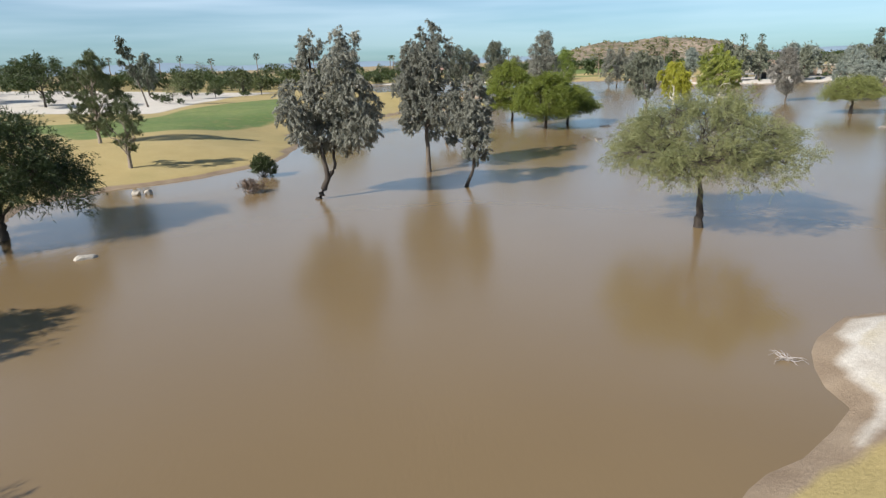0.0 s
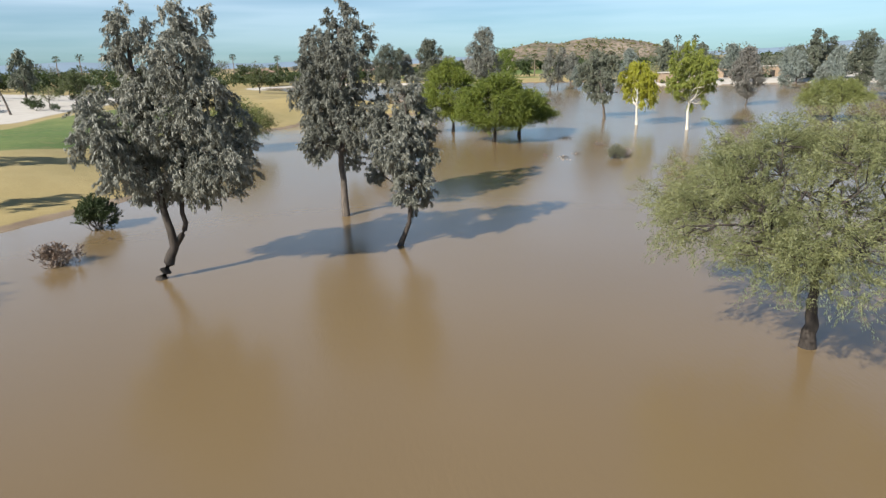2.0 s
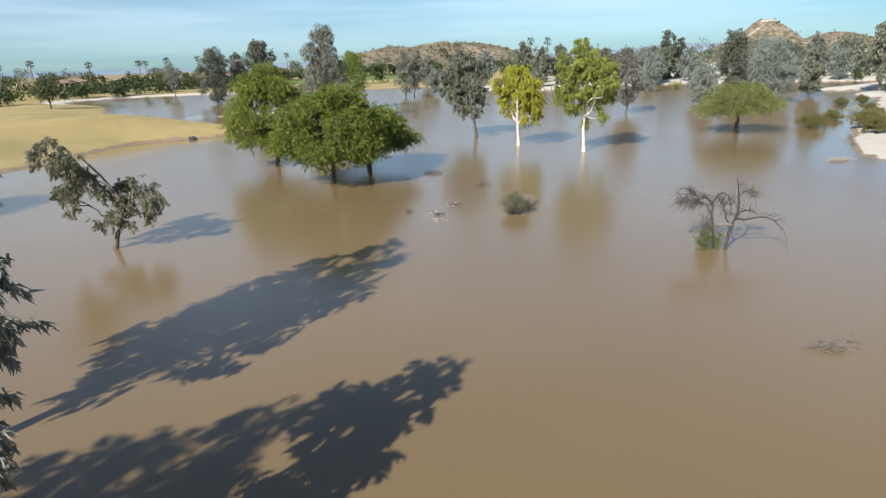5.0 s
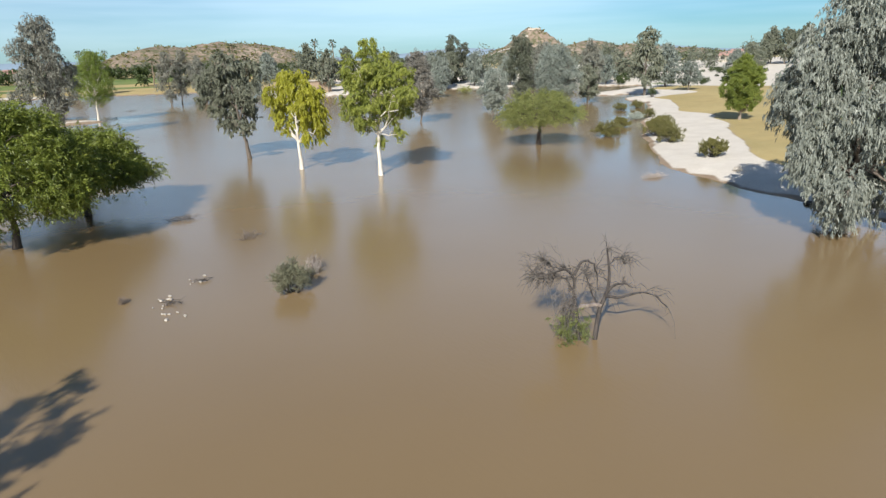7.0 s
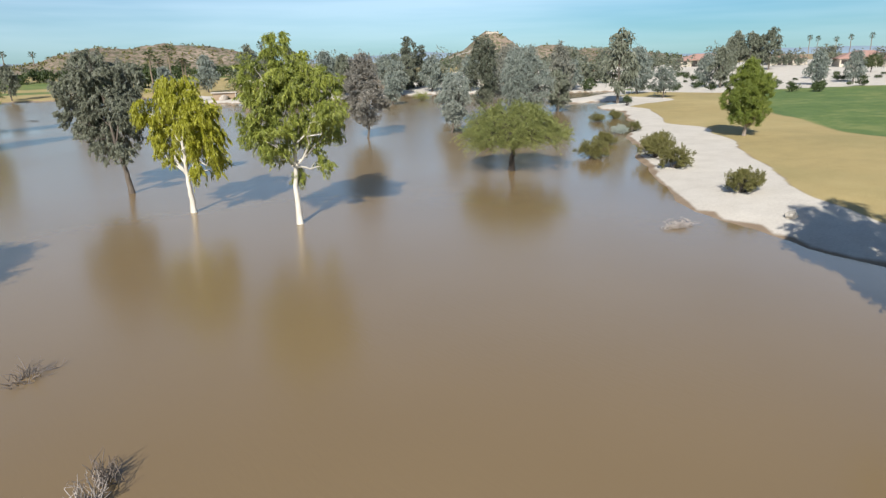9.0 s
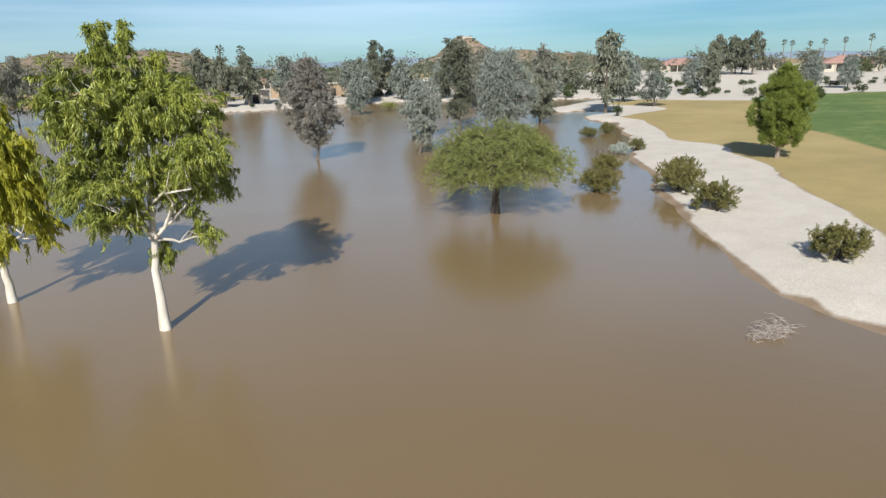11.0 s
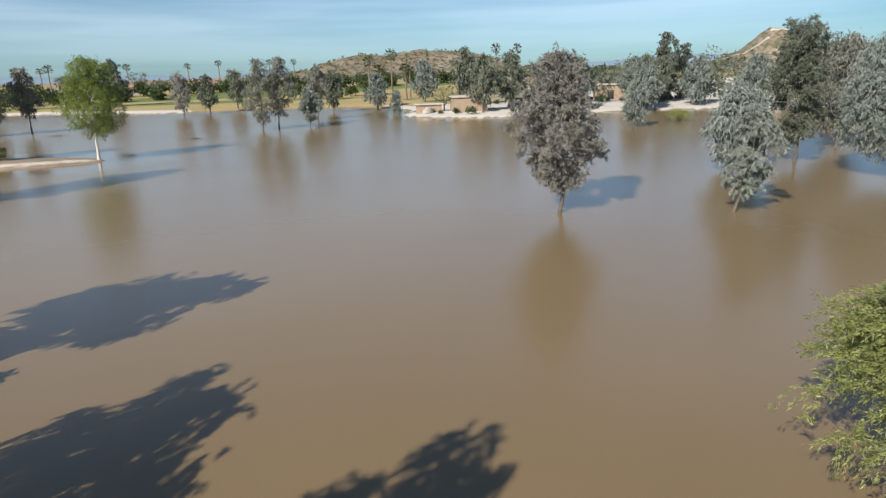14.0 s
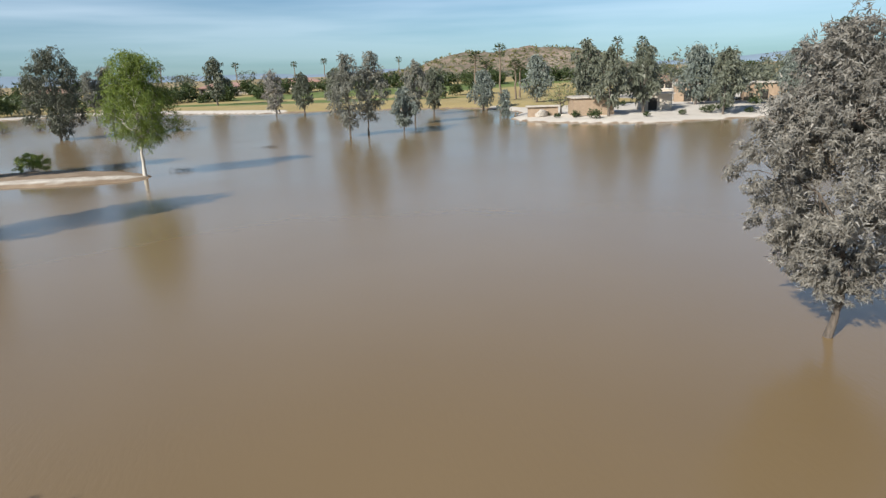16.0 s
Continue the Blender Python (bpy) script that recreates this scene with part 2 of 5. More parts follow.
def ground_material():
    """Mud and sand, covered where the sheet's own layers say so: gravel, dry lawn, watered lawn."""
    m, nt, b = material("ground", 0.95)
    fine, mid, broad = noise_of(nt, 9.0, 6, 0.7), noise_of(nt, 0.55, 5), noise_of(nt, 0.06, 4)
    rough_edge = maths(nt, "MULTIPLY", maths(nt, "SUBTRACT", mid, 0.5), 0.5)

    def layer(name):
        a = node(nt, "Attribute")
        a.attribute_name = name
        v = maths(nt, "ADD", a.outputs["Fac"], rough_edge)
        r = node(nt, "MapRange")
        r.inputs["From Min"].default_value, r.inputs["From Max"].default_value = 0.38, 0.62
        nt.links.new(v, r.inputs["Value"])
        return r.outputs["Result"]

    mud = ramp(nt, mid, (0.3, (0.206, 0.146, 0.0946)), (0.7, (0.327, 0.249, 0.172)))
    gravel = mix(nt, 0.5, ramp(nt, fine, (0.3, (0.45, 0.41, 0.355)), (0.7, (0.7, 0.65, 0.575))), ramp(nt, mid, (0.3, (0.48, 0.435, 0.37)), (0.7, (0.68, 0.635, 0.56))))
    straw = ramp(nt, maths(nt, "ADD", maths(nt, "MULTIPLY", broad, 0.65), maths(nt, "MULTIPLY", mid, 0.35)), (0.32, (0.27, 0.215, 0.085)), (0.5, (0.4, 0.305, 0.125)), (0.68, (0.47, 0.37, 0.17)))
    tired = maths(nt, "MULTIPLY", ramp(nt, noise_of(nt, 0.09, 4), (0.46, (0, 0, 0)), (0.66, (1, 1, 1))), 0.6)
    straw = mix(nt, tired, straw, (0.265, 0.235, 0.09))
    straw = mix(nt, 0.35, straw, ramp(nt, fine, (0.3, (0.24, 0.19, 0.072)), (0.7, (0.5, 0.39, 0.18))))
    green = ramp(nt, maths(nt, "ADD", maths(nt, "MULTIPLY", broad, 0.5), maths(nt, "MULTIPLY", mid, 0.5)), (0.34, (0.06, 0.115, 0.022)), (0.5, (0.105, 0.165, 0.036)), (0.62, (0.2, 0.225, 0.065)))
    col = mix(nt, layer("gravel"), mud, gravel)
    col = mix(nt, layer("dry_lawn"), col, straw)
    col = mix(nt, layer("green_lawn"), col, green)
    nt.links.new(col, b.inputs["Base Color"])
    bump(nt, b, maths(nt, "ADD", fine, mid), 0.5, 0.06)
    return m


def hill_material():
    m, nt, b = material("desert_hill_rock", 0.95)
    speck, mid, broad = noise_of(nt, 0.28, 5, 0.7), noise_of(nt, 0.07, 5), noise_of(nt, 0.018, 3)
    rock = ramp(nt, maths(nt, "ADD", maths(nt, "MULTIPLY", mid, 0.6), maths(nt, "MULTIPLY", broad, 0.4)), (0.32, (0.18, 0.14, 0.108)), (0.52, (0.275, 0.208, 0.158)), (0.7, (0.38, 0.315, 0.255)))
    scrub = ramp(nt, speck, (0.47, (0, 0, 0)), (0.55, (1, 1, 1)))
    nt.links.new(mix(nt, scrub, rock, (0.10, 0.10, 0.05)), b.inputs["Base Color"])
    bump(nt, b, speck, 0.8, 1.0)
    return m


WATER, GROUND, HILL = water_material(), ground_material(), hill_material()
# distance haze is painted in: the rock itself is coloured pale blue
RIDGE = plain_material("haze_tinted_far_ridge", (0.20, 0.28, 0.36), (0.25, 0.33, 0.41), 0.002)


# ---- mesh helpers ----
def mesh_of(name, verts, quads, mat, smooth=False):
    me = bpy.data.meshes.new(name)
    verts, quads = np.asarray(verts, dtype=np.float32), np.asarray(quads, dtype=np.int32)
    me.vertices.add(len(verts))
    me.vertices.foreach_set("co", verts.ravel())
    me.loops.add(quads.size)
    me.loops.foreach_set("vertex_index", quads.ravel())
    me.polygons.add(len(quads))
    me.polygons.foreach_set("loop_start", np.arange(len(quads), dtype=np.int32) * quads.shape[1])
    me.polygons.foreach_set("use_smooth", np.full(len(quads), smooth))
    me.update(calc_edges=True)
    me.validate()
    me.materials.append(mat)
    return me


def part(name, bm, mat, parent, label=""):
    me = bpy.data.meshes.new(name)
    bm.to_mesh(me)
    bm.free()
    me.materials.append(mat)
    ob = new(name, me)
    ob.parent = parent
    return tagged(ob, label)


def part_mesh(name, me, parent, label=""):
    ob = new(name, me)
    ob.parent = parent
    return tagged(ob, label)


def thing(name, x, y, z, label, category, group="", turn=0.0, kind=""):
    root = new(name)
    root.empty_display_size = 0.3
    root.matrix_world = pose(x, y, z, 0, 0, turn)
    return tagged(root, label, category, group, kind)


def box(bm, x0, x1, y0, y1, z0, z1, bevel=0.0):
    made = bmesh.ops.create_cube(bm, size=1.0, matrix=Matrix.Translation(((x0 + x1) / 2, (y0 + y1) / 2, (z0 + z1) / 2)) @ Matrix.Diagonal((x1 - x0, y1 - y0, z1 - z0, 1)))
    if bevel:
        edges = {e for v in made["verts"] for e in v.link_edges}
        bmesh.ops.bevel(bm, geom=list(edges), offset=bevel, segments=1, affect="EDGES")
    return bm


def sway(x, y, step, seed=0.0):
    """A smooth wavering value from -1 to 1 over the plan."""
    u, v = x / step + seed, y / step - seed * 1.7
    return (np.sin(u + 1.3 * np.sin(v * 0.7)) + np.sin(v * 1.3 + 0.9 * np.sin(u * 1.1 + 2.0)) + np.sin((u + v) * 1.9 + seed)) / 3


# ---- the lie of the land ----
SHORE_EAST = [(2, -34), (6, -10), (5.3, 5), (6.6, 9.8), (7.5, 10.9), (9.2, 12.4), (10.75, 13.7), (11.0, 14.9), (12.1, 17.2), (13.3, 18.9), (14.4, 19.6), (16.5, 19.9), (22, 19.0), (33, 23), (42, 35), (46.5, 47), (46, 55), (47, 60), (48, 63), (48.7, 66), (50, 68.5),
              (51.3, 72.7), (54.5, 76.7), (60.5, 82), (67, 87.5), (71, 90), (75.5, 95.2), (79, 97), (84.5, 101), (91.5, 105.6), (99.5, 112.5), (102.5, 115), (104, 119), (106.5, 122.5), (110, 125), (114.5, 125.5), (119, 126), (121, 129)]
SHORE_NORTH = [(118, 133), (112, 134.5), (113, 138), (120, 141), (130, 144), (139, 147), (149, 150), (149, 156), (140, 163), (131, 174), (120, 184), (104, 189), (92, 188), (84.6, 187.5), (77, 191.5), (71.5, 196), (69, 201),
               (68, 206), (71, 213), (73, 225), (69, 238), (63, 245), (48, 251), (31.7, 254), (17, 256), (-7, 271), (-30, 280), (-47, 272)]
SHORE_WEST = [(-52, 262), (-46, 245), (-34, 225), (-27, 200), (-22, 175), (-13, 150), (0, 136), (7, 128), (7.5, 123), (1.8, 120.5), (-4.5, 119.5), (-8.6, 117), (-10.4, 113), (-12, 108), (-16, 99), (-19.4, 89), (-20.7, 83.6), (-20, 76),
              (-17.1, 68), (-15.9, 58.5), (-18, 52.2), (-21.4, 47), (-25.1, 44), (-27.1, 39.5), (-25.4, 34.1), (-24, 30), (-28, 24), (-34, 12), (-36, -6), (-32, -34)]
ISLAND = [(6, 163), (12, 164.5), (19, 162.5), (24, 159), (24.5, 156), (20, 154.8), (13, 155), (7, 154), (0, 156), (0, 161)]


LAWN_WEST = [(-60, 70), (-47.8, 70), (-38.5, 62.3), (-34, 67.5), (-27.8, 75.6), (-25.5, 90), (-28.4, 101), (-33, 125), (-39, 139), (-46, 130), (-48, 114), (-48.5, 107), (-46, 90), (-56, 84), (-70, 86)]
LAWN_EAST = [(158, 119), (132, 108), (106, 94.6), (98, 87.3), (91, 82), (85.6, 76.5), (84, 66), (96, 50), (130, 44), (168, 60), (180, 98)]


def rounded(points, steps=4):
    """The closed line through the points, with smooth bends."""
    p = np.array(points, dtype=float)
    a, b, c, d = np.roll(p, 1, 0), p, np.roll(p, -1, 0), np.roll(p, -2, 0)
    out = []
    for i in range(steps):
        t = i / steps
        out.append(0.5 * (2 * b + (c - a) * t + (2 * a - 5 * b + 4 * c - d) * t * t + (3 * b - a - 3 * c + d) * t ** 3))
    return np.stack(out, 1).reshape(-1, 2)


def inside_distance(line, x, y):
    """Distance to a closed line, positive inside it."""
    near, odd = np.full(x.shape, 1e9), np.zeros(x.shape, dtype=bool)
    q = np.roll(line, -1, 0)
    for (ax, ay), (bx, by) in zip(line, q):
        ex, ey = bx - ax, by - ay
        t = np.clip(((x - ax) * ex + (y - ay) * ey) / (ex * ex + ey * ey + 1e-9), 0, 1)
        near = np.minimum(near, (x - ax - t * ex) ** 2 + (y - ay - t * ey) ** 2)
        if ay != by:
            odd ^= ((ay > y) != (by > y)) & (x < ax + (y - ay) * ex / ey)
    return np.where(odd, 1, -1) * np.sqrt(near)


LAKE_LINE, ISLAND_LINE = rounded(SHORE_EAST + SHORE_NORTH + SHORE_WEST), rounded(ISLAND)


def step(v, a, b):
    t = np.clip((v - a) / (b - a), 0, 1)
    return t * t * (3 - 2 * t)


def inland(x, y):
    """How far inland from the water's edge; negative out in the water."""
    x, y = np.asarray(x, dtype=float), np.asarray(y, dtype=float)
    d = -inside_distance(LAKE_LINE, x, y)
    d = np.maximum(d, inside_distance(ISLAND_LINE, x, y))
    return d + 0.17 * sway(x, y, 1.1) + 0.34 * sway(x, y, 3.7, 2.0) * (np.abs(d) < 30)


def height(x, y, d=None):
    x, y = np.asarray(x, dtype=float), np.asarray(y, dtype=float)
    d = inland(x, y) if d is None else d
    west = step(-x, -5, 20) * (1 - step(y, 150, 200))
    low = 0.35 * (1 - np.exp(-np.maximum(d, 0) / 0.8)) + (0.5 + 1.0 * west) * step(d, 0.5, 14)
    low = low + 2.8 * step(d, 30, 115) + 0.12 * sway(x, y, 9, 1.0) * step(d, 2, 10)
    mound = 1.5 * np.exp(-(((x + 12) / 13) ** 2 + ((y - 128) / 9) ** 2)) * step(d, 0, 5)
    far = step(np.hypot(x - 40, y - 120), 600, 3000)
    return np.where(d > 0, low + mound + far * 1.0, np.maximum(-1.2, 0.25 * d))


def ground_z(x, y):
    return float(height(np.array([x]), np.array([y]))[0])


def spread(a, b, fine, out, growth=1.18):
    """Lines from -out to out, evenly fine from a to b and ever wider outside."""
    lines, s, v = list(np.arange(a, b + fine, fine)), fine, b + fine
    while v < out:
        s *= growth
        v += s
        lines.append(v)
    s, v, low = fine, a, []
    while v > -out:
        s *= growth
        v -= s
        low.append(v)
    return np.array(low[::-1] + lines)


def build_ground():
    xs, ys = spread(-48, 150, 1.0, 4200), spread(0, 285, 1.0, 4200)
    gx, gy = np.meshgrid(xs, ys)
    x, y = gx.ravel(), gy.ravel()
    d = inland(x, y)
    z = height(x, y, d)
    n, w = len(xs), len(ys)
    i = (np.arange(w - 1)[:, None] * n + np.arange(n - 1)[None, :]).ravel()
    me = mesh_of("ground", np.stack([x, y, z], 1), np.stack([i, i + 1, i + 1 + n, i + n], 1), GROUND, True)
    east = step(x - 0.2 * y, 20, 26)
    # gravel: a strip on the east shore, the waterworks by the huts, the gardens far off
    strip = 4.6 + 3.2 * step(y, 62, 76) + 0.6 * step(y, 76, 90) - 4.4 * step(y, 90, 100)
    start_sand = (1 - step(d, 3.2, 4.4)) * step(y - 0.45 * x, 6.6, 8.2) * (x > 8) * (x < 40) * (y < 34)
    house_gravel = step(x + 0.35 * y, 186, 190) * (y < 260)
    hut_gravel = ((x > 66) & (x < 150) & (y > 183) & (y < 226) & (x - 66 > (y - 214) * 1.2)).astype(float)
    west_gravel = step(-x - 0.12 * (y - 95), 46, 50) * step(y, 97, 103) * (1 - step(y, 205, 215))
    north_sand = (1 - step(d, 4, 7)) * step(y, 236, 244) * (1 - step(x, 21, 28))
    edge = 1 - step(d, 0.35, 0.9)
    d_plain = -inside_distance(LAKE_LINE, x, y)
    shore = (1 - step(d_plain, strip - 0.6, strip + 0.6)) * np.maximum(east * (x > 30), step(x, 15, 21) * (y > 14) * (y < 60))
    spit = step(x, 101, 104) * (1 - step(y, 150, 156)) * step(y, 116, 119) * (1 - step(d, 7, 9))
    isles = (inside_distance(ISLAND_LINE, x, y) > -1) * 0.56 * step(157.8 - y, -0.8, 0.8)
    on_islet = inside_distance(ISLAND_LINE, x, y) > -2
    gravel = np.clip(np.maximum.reduce([shore, start_sand * 0.6, house_gravel, hut_gravel, 0.72 * west_gravel, north_sand, spit, isles]), 0, 1)
    gravel = gravel * step(d, 0.15, 0.5)
    lawn = (1 - gravel) * ~on_islet * step(d, 0.4, 1.0) * (1 - step(np.hypot(x - 40, y - 120), 420, 520) * 0.5)
    ellipse = lambda cx, cy, rx, ry, a: 1 - step(np.hypot(((x - cx) * math.cos(a) + (y - cy) * math.sin(a)) / rx, ((y - cy) * math.cos(a) - (x - cx) * math.sin(a)) / ry), 0.78, 1.22)
    patch = lambda line: step(inside_distance(rounded(line), x, y), -1.2, 1.2)
    green = np.maximum.reduce([0.62 * patch(LAWN_WEST), 0.7 * patch(LAWN_EAST), 0.6 * ellipse(215, 171, 13, 2.5, 1.04), ellipse(150, 150, 6, 2.5, 0.3), 0.62 * ellipse(60, 330, 75, 22, 0.05), 0.62 * ellipse(10, 296, 70, 10, -0.2), 0.5 * ellipse(-70, 330, 60, 18, 0.1)]) * (d > 3)
    for name, v in (("gravel", gravel), ("dry_lawn", lawn), ("green_lawn", green)):
        a = me.attributes.new(name, "FLOAT", "POINT")
        a.data.foreach_set("value", np.asarray(v, dtype=np.float32))
    tagged(new("ground", me), "dry tan golf-course ground with pale gravel and green lawn", "ground", kind="structure")


build_ground()


def build_water():
    xs, ys = np.linspace(-58, 158, 145), np.linspace(-50, 320, 247)
    gx, gy = np.meshgrid(xs, ys)
    x, y, n = gx.ravel(), gy.ravel(), len(xs)
    i = (np.arange(len(ys) - 1)[:, None] * n + np.arange(n - 1)[None, :]).ravel()
    me = mesh_of("water", np.stack([x, y, np.zeros_like(x)], 1), np.stack([i, i + 1, i + 1 + n, i + n], 1), WATER)
    lee = me.attributes.new("lee", "FLOAT", "POINT")
    lee.data.foreach_set("value", (1 - step(-inland(x, y), 2, 9)).astype(np.float32))
    tagged(new("water", me), "opaque brown muddy flood water with faint ripples", "water", kind="structure")


build_water()


def hill_z(u, v, peaks, size, sharp):
    z = np.zeros_like(u)
    for px, py, h, sx, sy in peaks:
        z = np.maximum(z, h * np.exp(-np.abs((u - px) / sx) ** sharp - ((v - py) / sy) ** 2)) + 0.12 * h * np.exp(-((u - px) / sx) ** 2 - ((v - py) / sy) ** 2)
    z = z * (1 + 0.06 * sway(u, v, 6, 3.0) + 0.05 * sway(u, v, 2.6, 1.0)) + 0.8 * sway(u, v, 9, 2.0) * (z > 2)
    return z - 4 * step(np.hypot(u, v), size * 0.8, size)


def hill(name, cx, cy, peaks, size, label, sharp=3.6):
    """A rocky hill from a few overlapping bumps: (x, y, height, spread east, spread north)."""
    n = 104
    u = np.linspace(-size, size, n)
    gx, gy = np.meshgrid(u, u)
    z = hill_z(gx, gy, peaks, size, sharp)
    i = (np.arange(n - 1)[:, None] * n + np.arange(n - 1)[None, :]).ravel()
    me = mesh_of(name, np.stack([gx.ravel(), gy.ravel(), z.ravel()], 1), np.stack([i, i + 1, i + 1 + n, i + n], 1), HILL, True)
    ob = new(name, me)
    ob.location = (cx, cy, 3.0)
    return tagged(ob, label, "hill", kind="structure")


def hill_scrub(name, cx, cy, peaks, size, sharp, n, seed, label):
    """Dark desert scrub and boulders dotted over a hill."""
    rng = np.random.default_rng(seed)
    u, v = rng.uniform(-0.75, 0.75, (2, n)) * size
    z = hill_z(u, v, peaks, size, sharp)
    keep = z > 2.5
    u, v, z = u[keep], v[keep], z[keep]
    m = len(u)
    k = 9
    d = rng.normal(0, 1, (m, k, 3)) * [0.9, 0.9, 0.45] * rng.uniform(0.5, 1.3, (m, 1, 1))
    at = np.stack([u + cx, v + cy, z + 3.3], 1)[:, None, :] + d
    tagged(new(name, mesh_of(name, *leaves(at.reshape(-1, 3), rng.normal(0, 1, (m * k, 3)) + [0, 0, 0.6], 1.5, 1.1, rng), LEAF_SHRUB)), label, "scrub", kind="stuff")


WEST_PEAKS = [(14, 10, 16.9, 66, 50), (-38, 0, 15.6, 58, 50), (-12, 0, 13.2, 98, 50), (72, 0, 7, 40, 40)]
EAST_PEAKS = [(0, 0, 25, 26, 34), (-14, 13, 14, 24, 32), (36, -34, 14.5, 40, 36), (68, -62, 11.5, 46, 40), (100, -90, 7.5, 50, 40)]
hill("hill_west", 176, 610, WEST_PEAKS, 200, "tan rocky desert hill dotted with dark scrub")
hill("hill_east", 428, 494, EAST_PEAKS, 220, "tan rocky desert hill with a bare summit", 2.0)


# ---- plants ----
def tube(points, radii, sides=7):
    """A tapered limb along points: verts and quads."""
    p, r = np.asarray(points, dtype=float), np.asarray(radii, dtype=float)
    t = np.gradient(p, axis=0)
    t /= np.linalg.norm(t, axis=1)[:, None] + 1e-9
    ref = np.where(np.abs(t[:, 2:3]) > 0.9, [[1.0, 0, 0]], [[0, 0, 1.0]])
    a = np.cross(t, ref)
    a /= np.linalg.norm(a, axis=1)[:, None]
    b = np.cross(t, a)
    k = np.arange(sides) * 2 * math.pi / sides
    ring = a[:, None, :] * np.cos(k)[None, :, None] + b[:, None, :] * np.sin(k)[None, :, None]
    v = (p[:, None, :] + ring * r[:, None, None]).reshape(-1, 3)
    i, j = np.meshgrid(np.arange(len(p) - 1), np.arange(sides), indexing="ij")
    jn = (j + 1) % sides
    q = np.stack([i * sides + j, i * sides + jn, (i + 1) * sides + jn, (i + 1) * sides + j], -1).reshape(-1, 4)
    return v, q


def joined(pieces):
    vs, qs, n = [], [], 0
    for v, q in pieces:
        vs.append(v)
        qs.append(q + n)
        n += len(v)
    return np.concatenate(vs), np.concatenate(qs)


def bend(a, b, rng, n=6, sag=0.0, wander=0.08):
    """A crooked line from a to b."""
    a, b = np.asarray(a, dtype=float), np.asarray(b, dtype=float)
    t = np.linspace(0, 1, n)[:, None]
    size = np.linalg.norm(b - a)
    w = rng.normal(0, wander * size, (n, 3)) * np.sin(t * math.pi)
    p = a + (b - a) * t + w
    p[:, 2] += sag * size * np.sin(t[:, 0] * math.pi)
    return p


def leaves(centres, ways, length, width, rng):
    """One pointed leaf at each centre, along its way."""
    n = len(centres)
    ways = ways / (np.linalg.norm(ways, axis=1)[:, None] + 1e-9)
    side = np.cross(ways, rng.normal(0, 1, (n, 3)))
    side /= np.linalg.norm(side, axis=1)[:, None] + 1e-9
    size = rng.uniform(0.65, 1.3, (n, 1))
    ln, wd = ways * length * size, side * width * size * 0.5
    v = np.stack([centres + wd, centres + ln, centres - wd], 1).reshape(-1, 3)
    return v, np.arange(3 * n).reshape(-1, 3)


def foliage(clumps, n, style, length, width, spread_by, rng, heart=None):
    """Leaves strung along short sprays at the clump centres, hung or spread as the kind of plant has them."""
    m, k = len(clumps), 7
    heart = clumps.mean(0) if heart is None else heart
    out = (clumps - heart) * [1, 1, 0.6]
    out = (out / (np.linalg.norm(out, axis=1)[:, None] + 0.15))[:, None, :]
    lean = {"weep": (0.45, -0.8, 0.36), "droop": (0.5, -0.5, 0.52), "loose": (0.6, -0.15, 0.6), "feather": (0.9, 0.22, 0.62), "tuft": (0.45, 0.75, 0.45), "bush": (0.5, 0.7, 0.6)}[style]
    way = out * lean[0] + np.array([0, 0, lean[1]]) + rng.normal(0, lean[2], (m, k, 3))
    way /= np.linalg.norm(way, axis=2)[:, :, None]
    start = clumps[:, None, :] + rng.normal(0, spread_by * 0.55, (m, k, 3)) + [0, 0, spread_by * {"weep": 0.75, "droop": 0.5}.get(style, 0)]
    reach = spread_by * rng.uniform(0.9, {"weep": 2.3, "droop": 2.0, "feather": 2.5}.get(style, 1.9), (m, k, 1))
    i, j = rng.integers(0, m, n), rng.integers(0, k, n)
    w = way[i, j]
    along = rng.uniform(0, 1, (n, 1))
    at = start[i, j] + w * reach[i, j] * along + rng.normal(0, 0.09 * spread_by + 0.014, (n, 3))
    sag = {"weep": 0.22, "droop": 0.16, "feather": 0.33}.get(style, 0.0) * along
    at[:, 2:3] -= sag * along * reach[i, j]
    w = w - np.array([0, 0, 1.0]) * 2 * sag
    turn = {"weep": (0.5, 0.32, -0.8), "droop": (0.5, 0.42, -0.65), "loose": (0.4, 0.8, -0.45), "feather": (0.9, 0.42, 0.0), "tuft": (0.8, 0.5, 0.2), "bush": (0.7, 0.6, 0.2)}[style]
    return leaves(at, w * turn[0] + rng.normal(0, turn[1], (n, 3)) + [0, 0, turn[2]], length, width, rng)


def clump_points(lobes, per_area, rng):
    """Points over and within the lobes (x, y, z, radius across, radius up)."""
    out = []
    for x, y, z, r, rz in lobes:
        n = max(5, int(per_area * r * (r + rz)))
        d = rng.normal(0, 1, (n, 3))
        d /= np.linalg.norm(d, axis=1)[:, None]
        d *= rng.uniform(0.2, 1, (n, 1)) ** 0.35
        out.append(np.array([x, y, z]) + d * [r, r, rz])
    return out


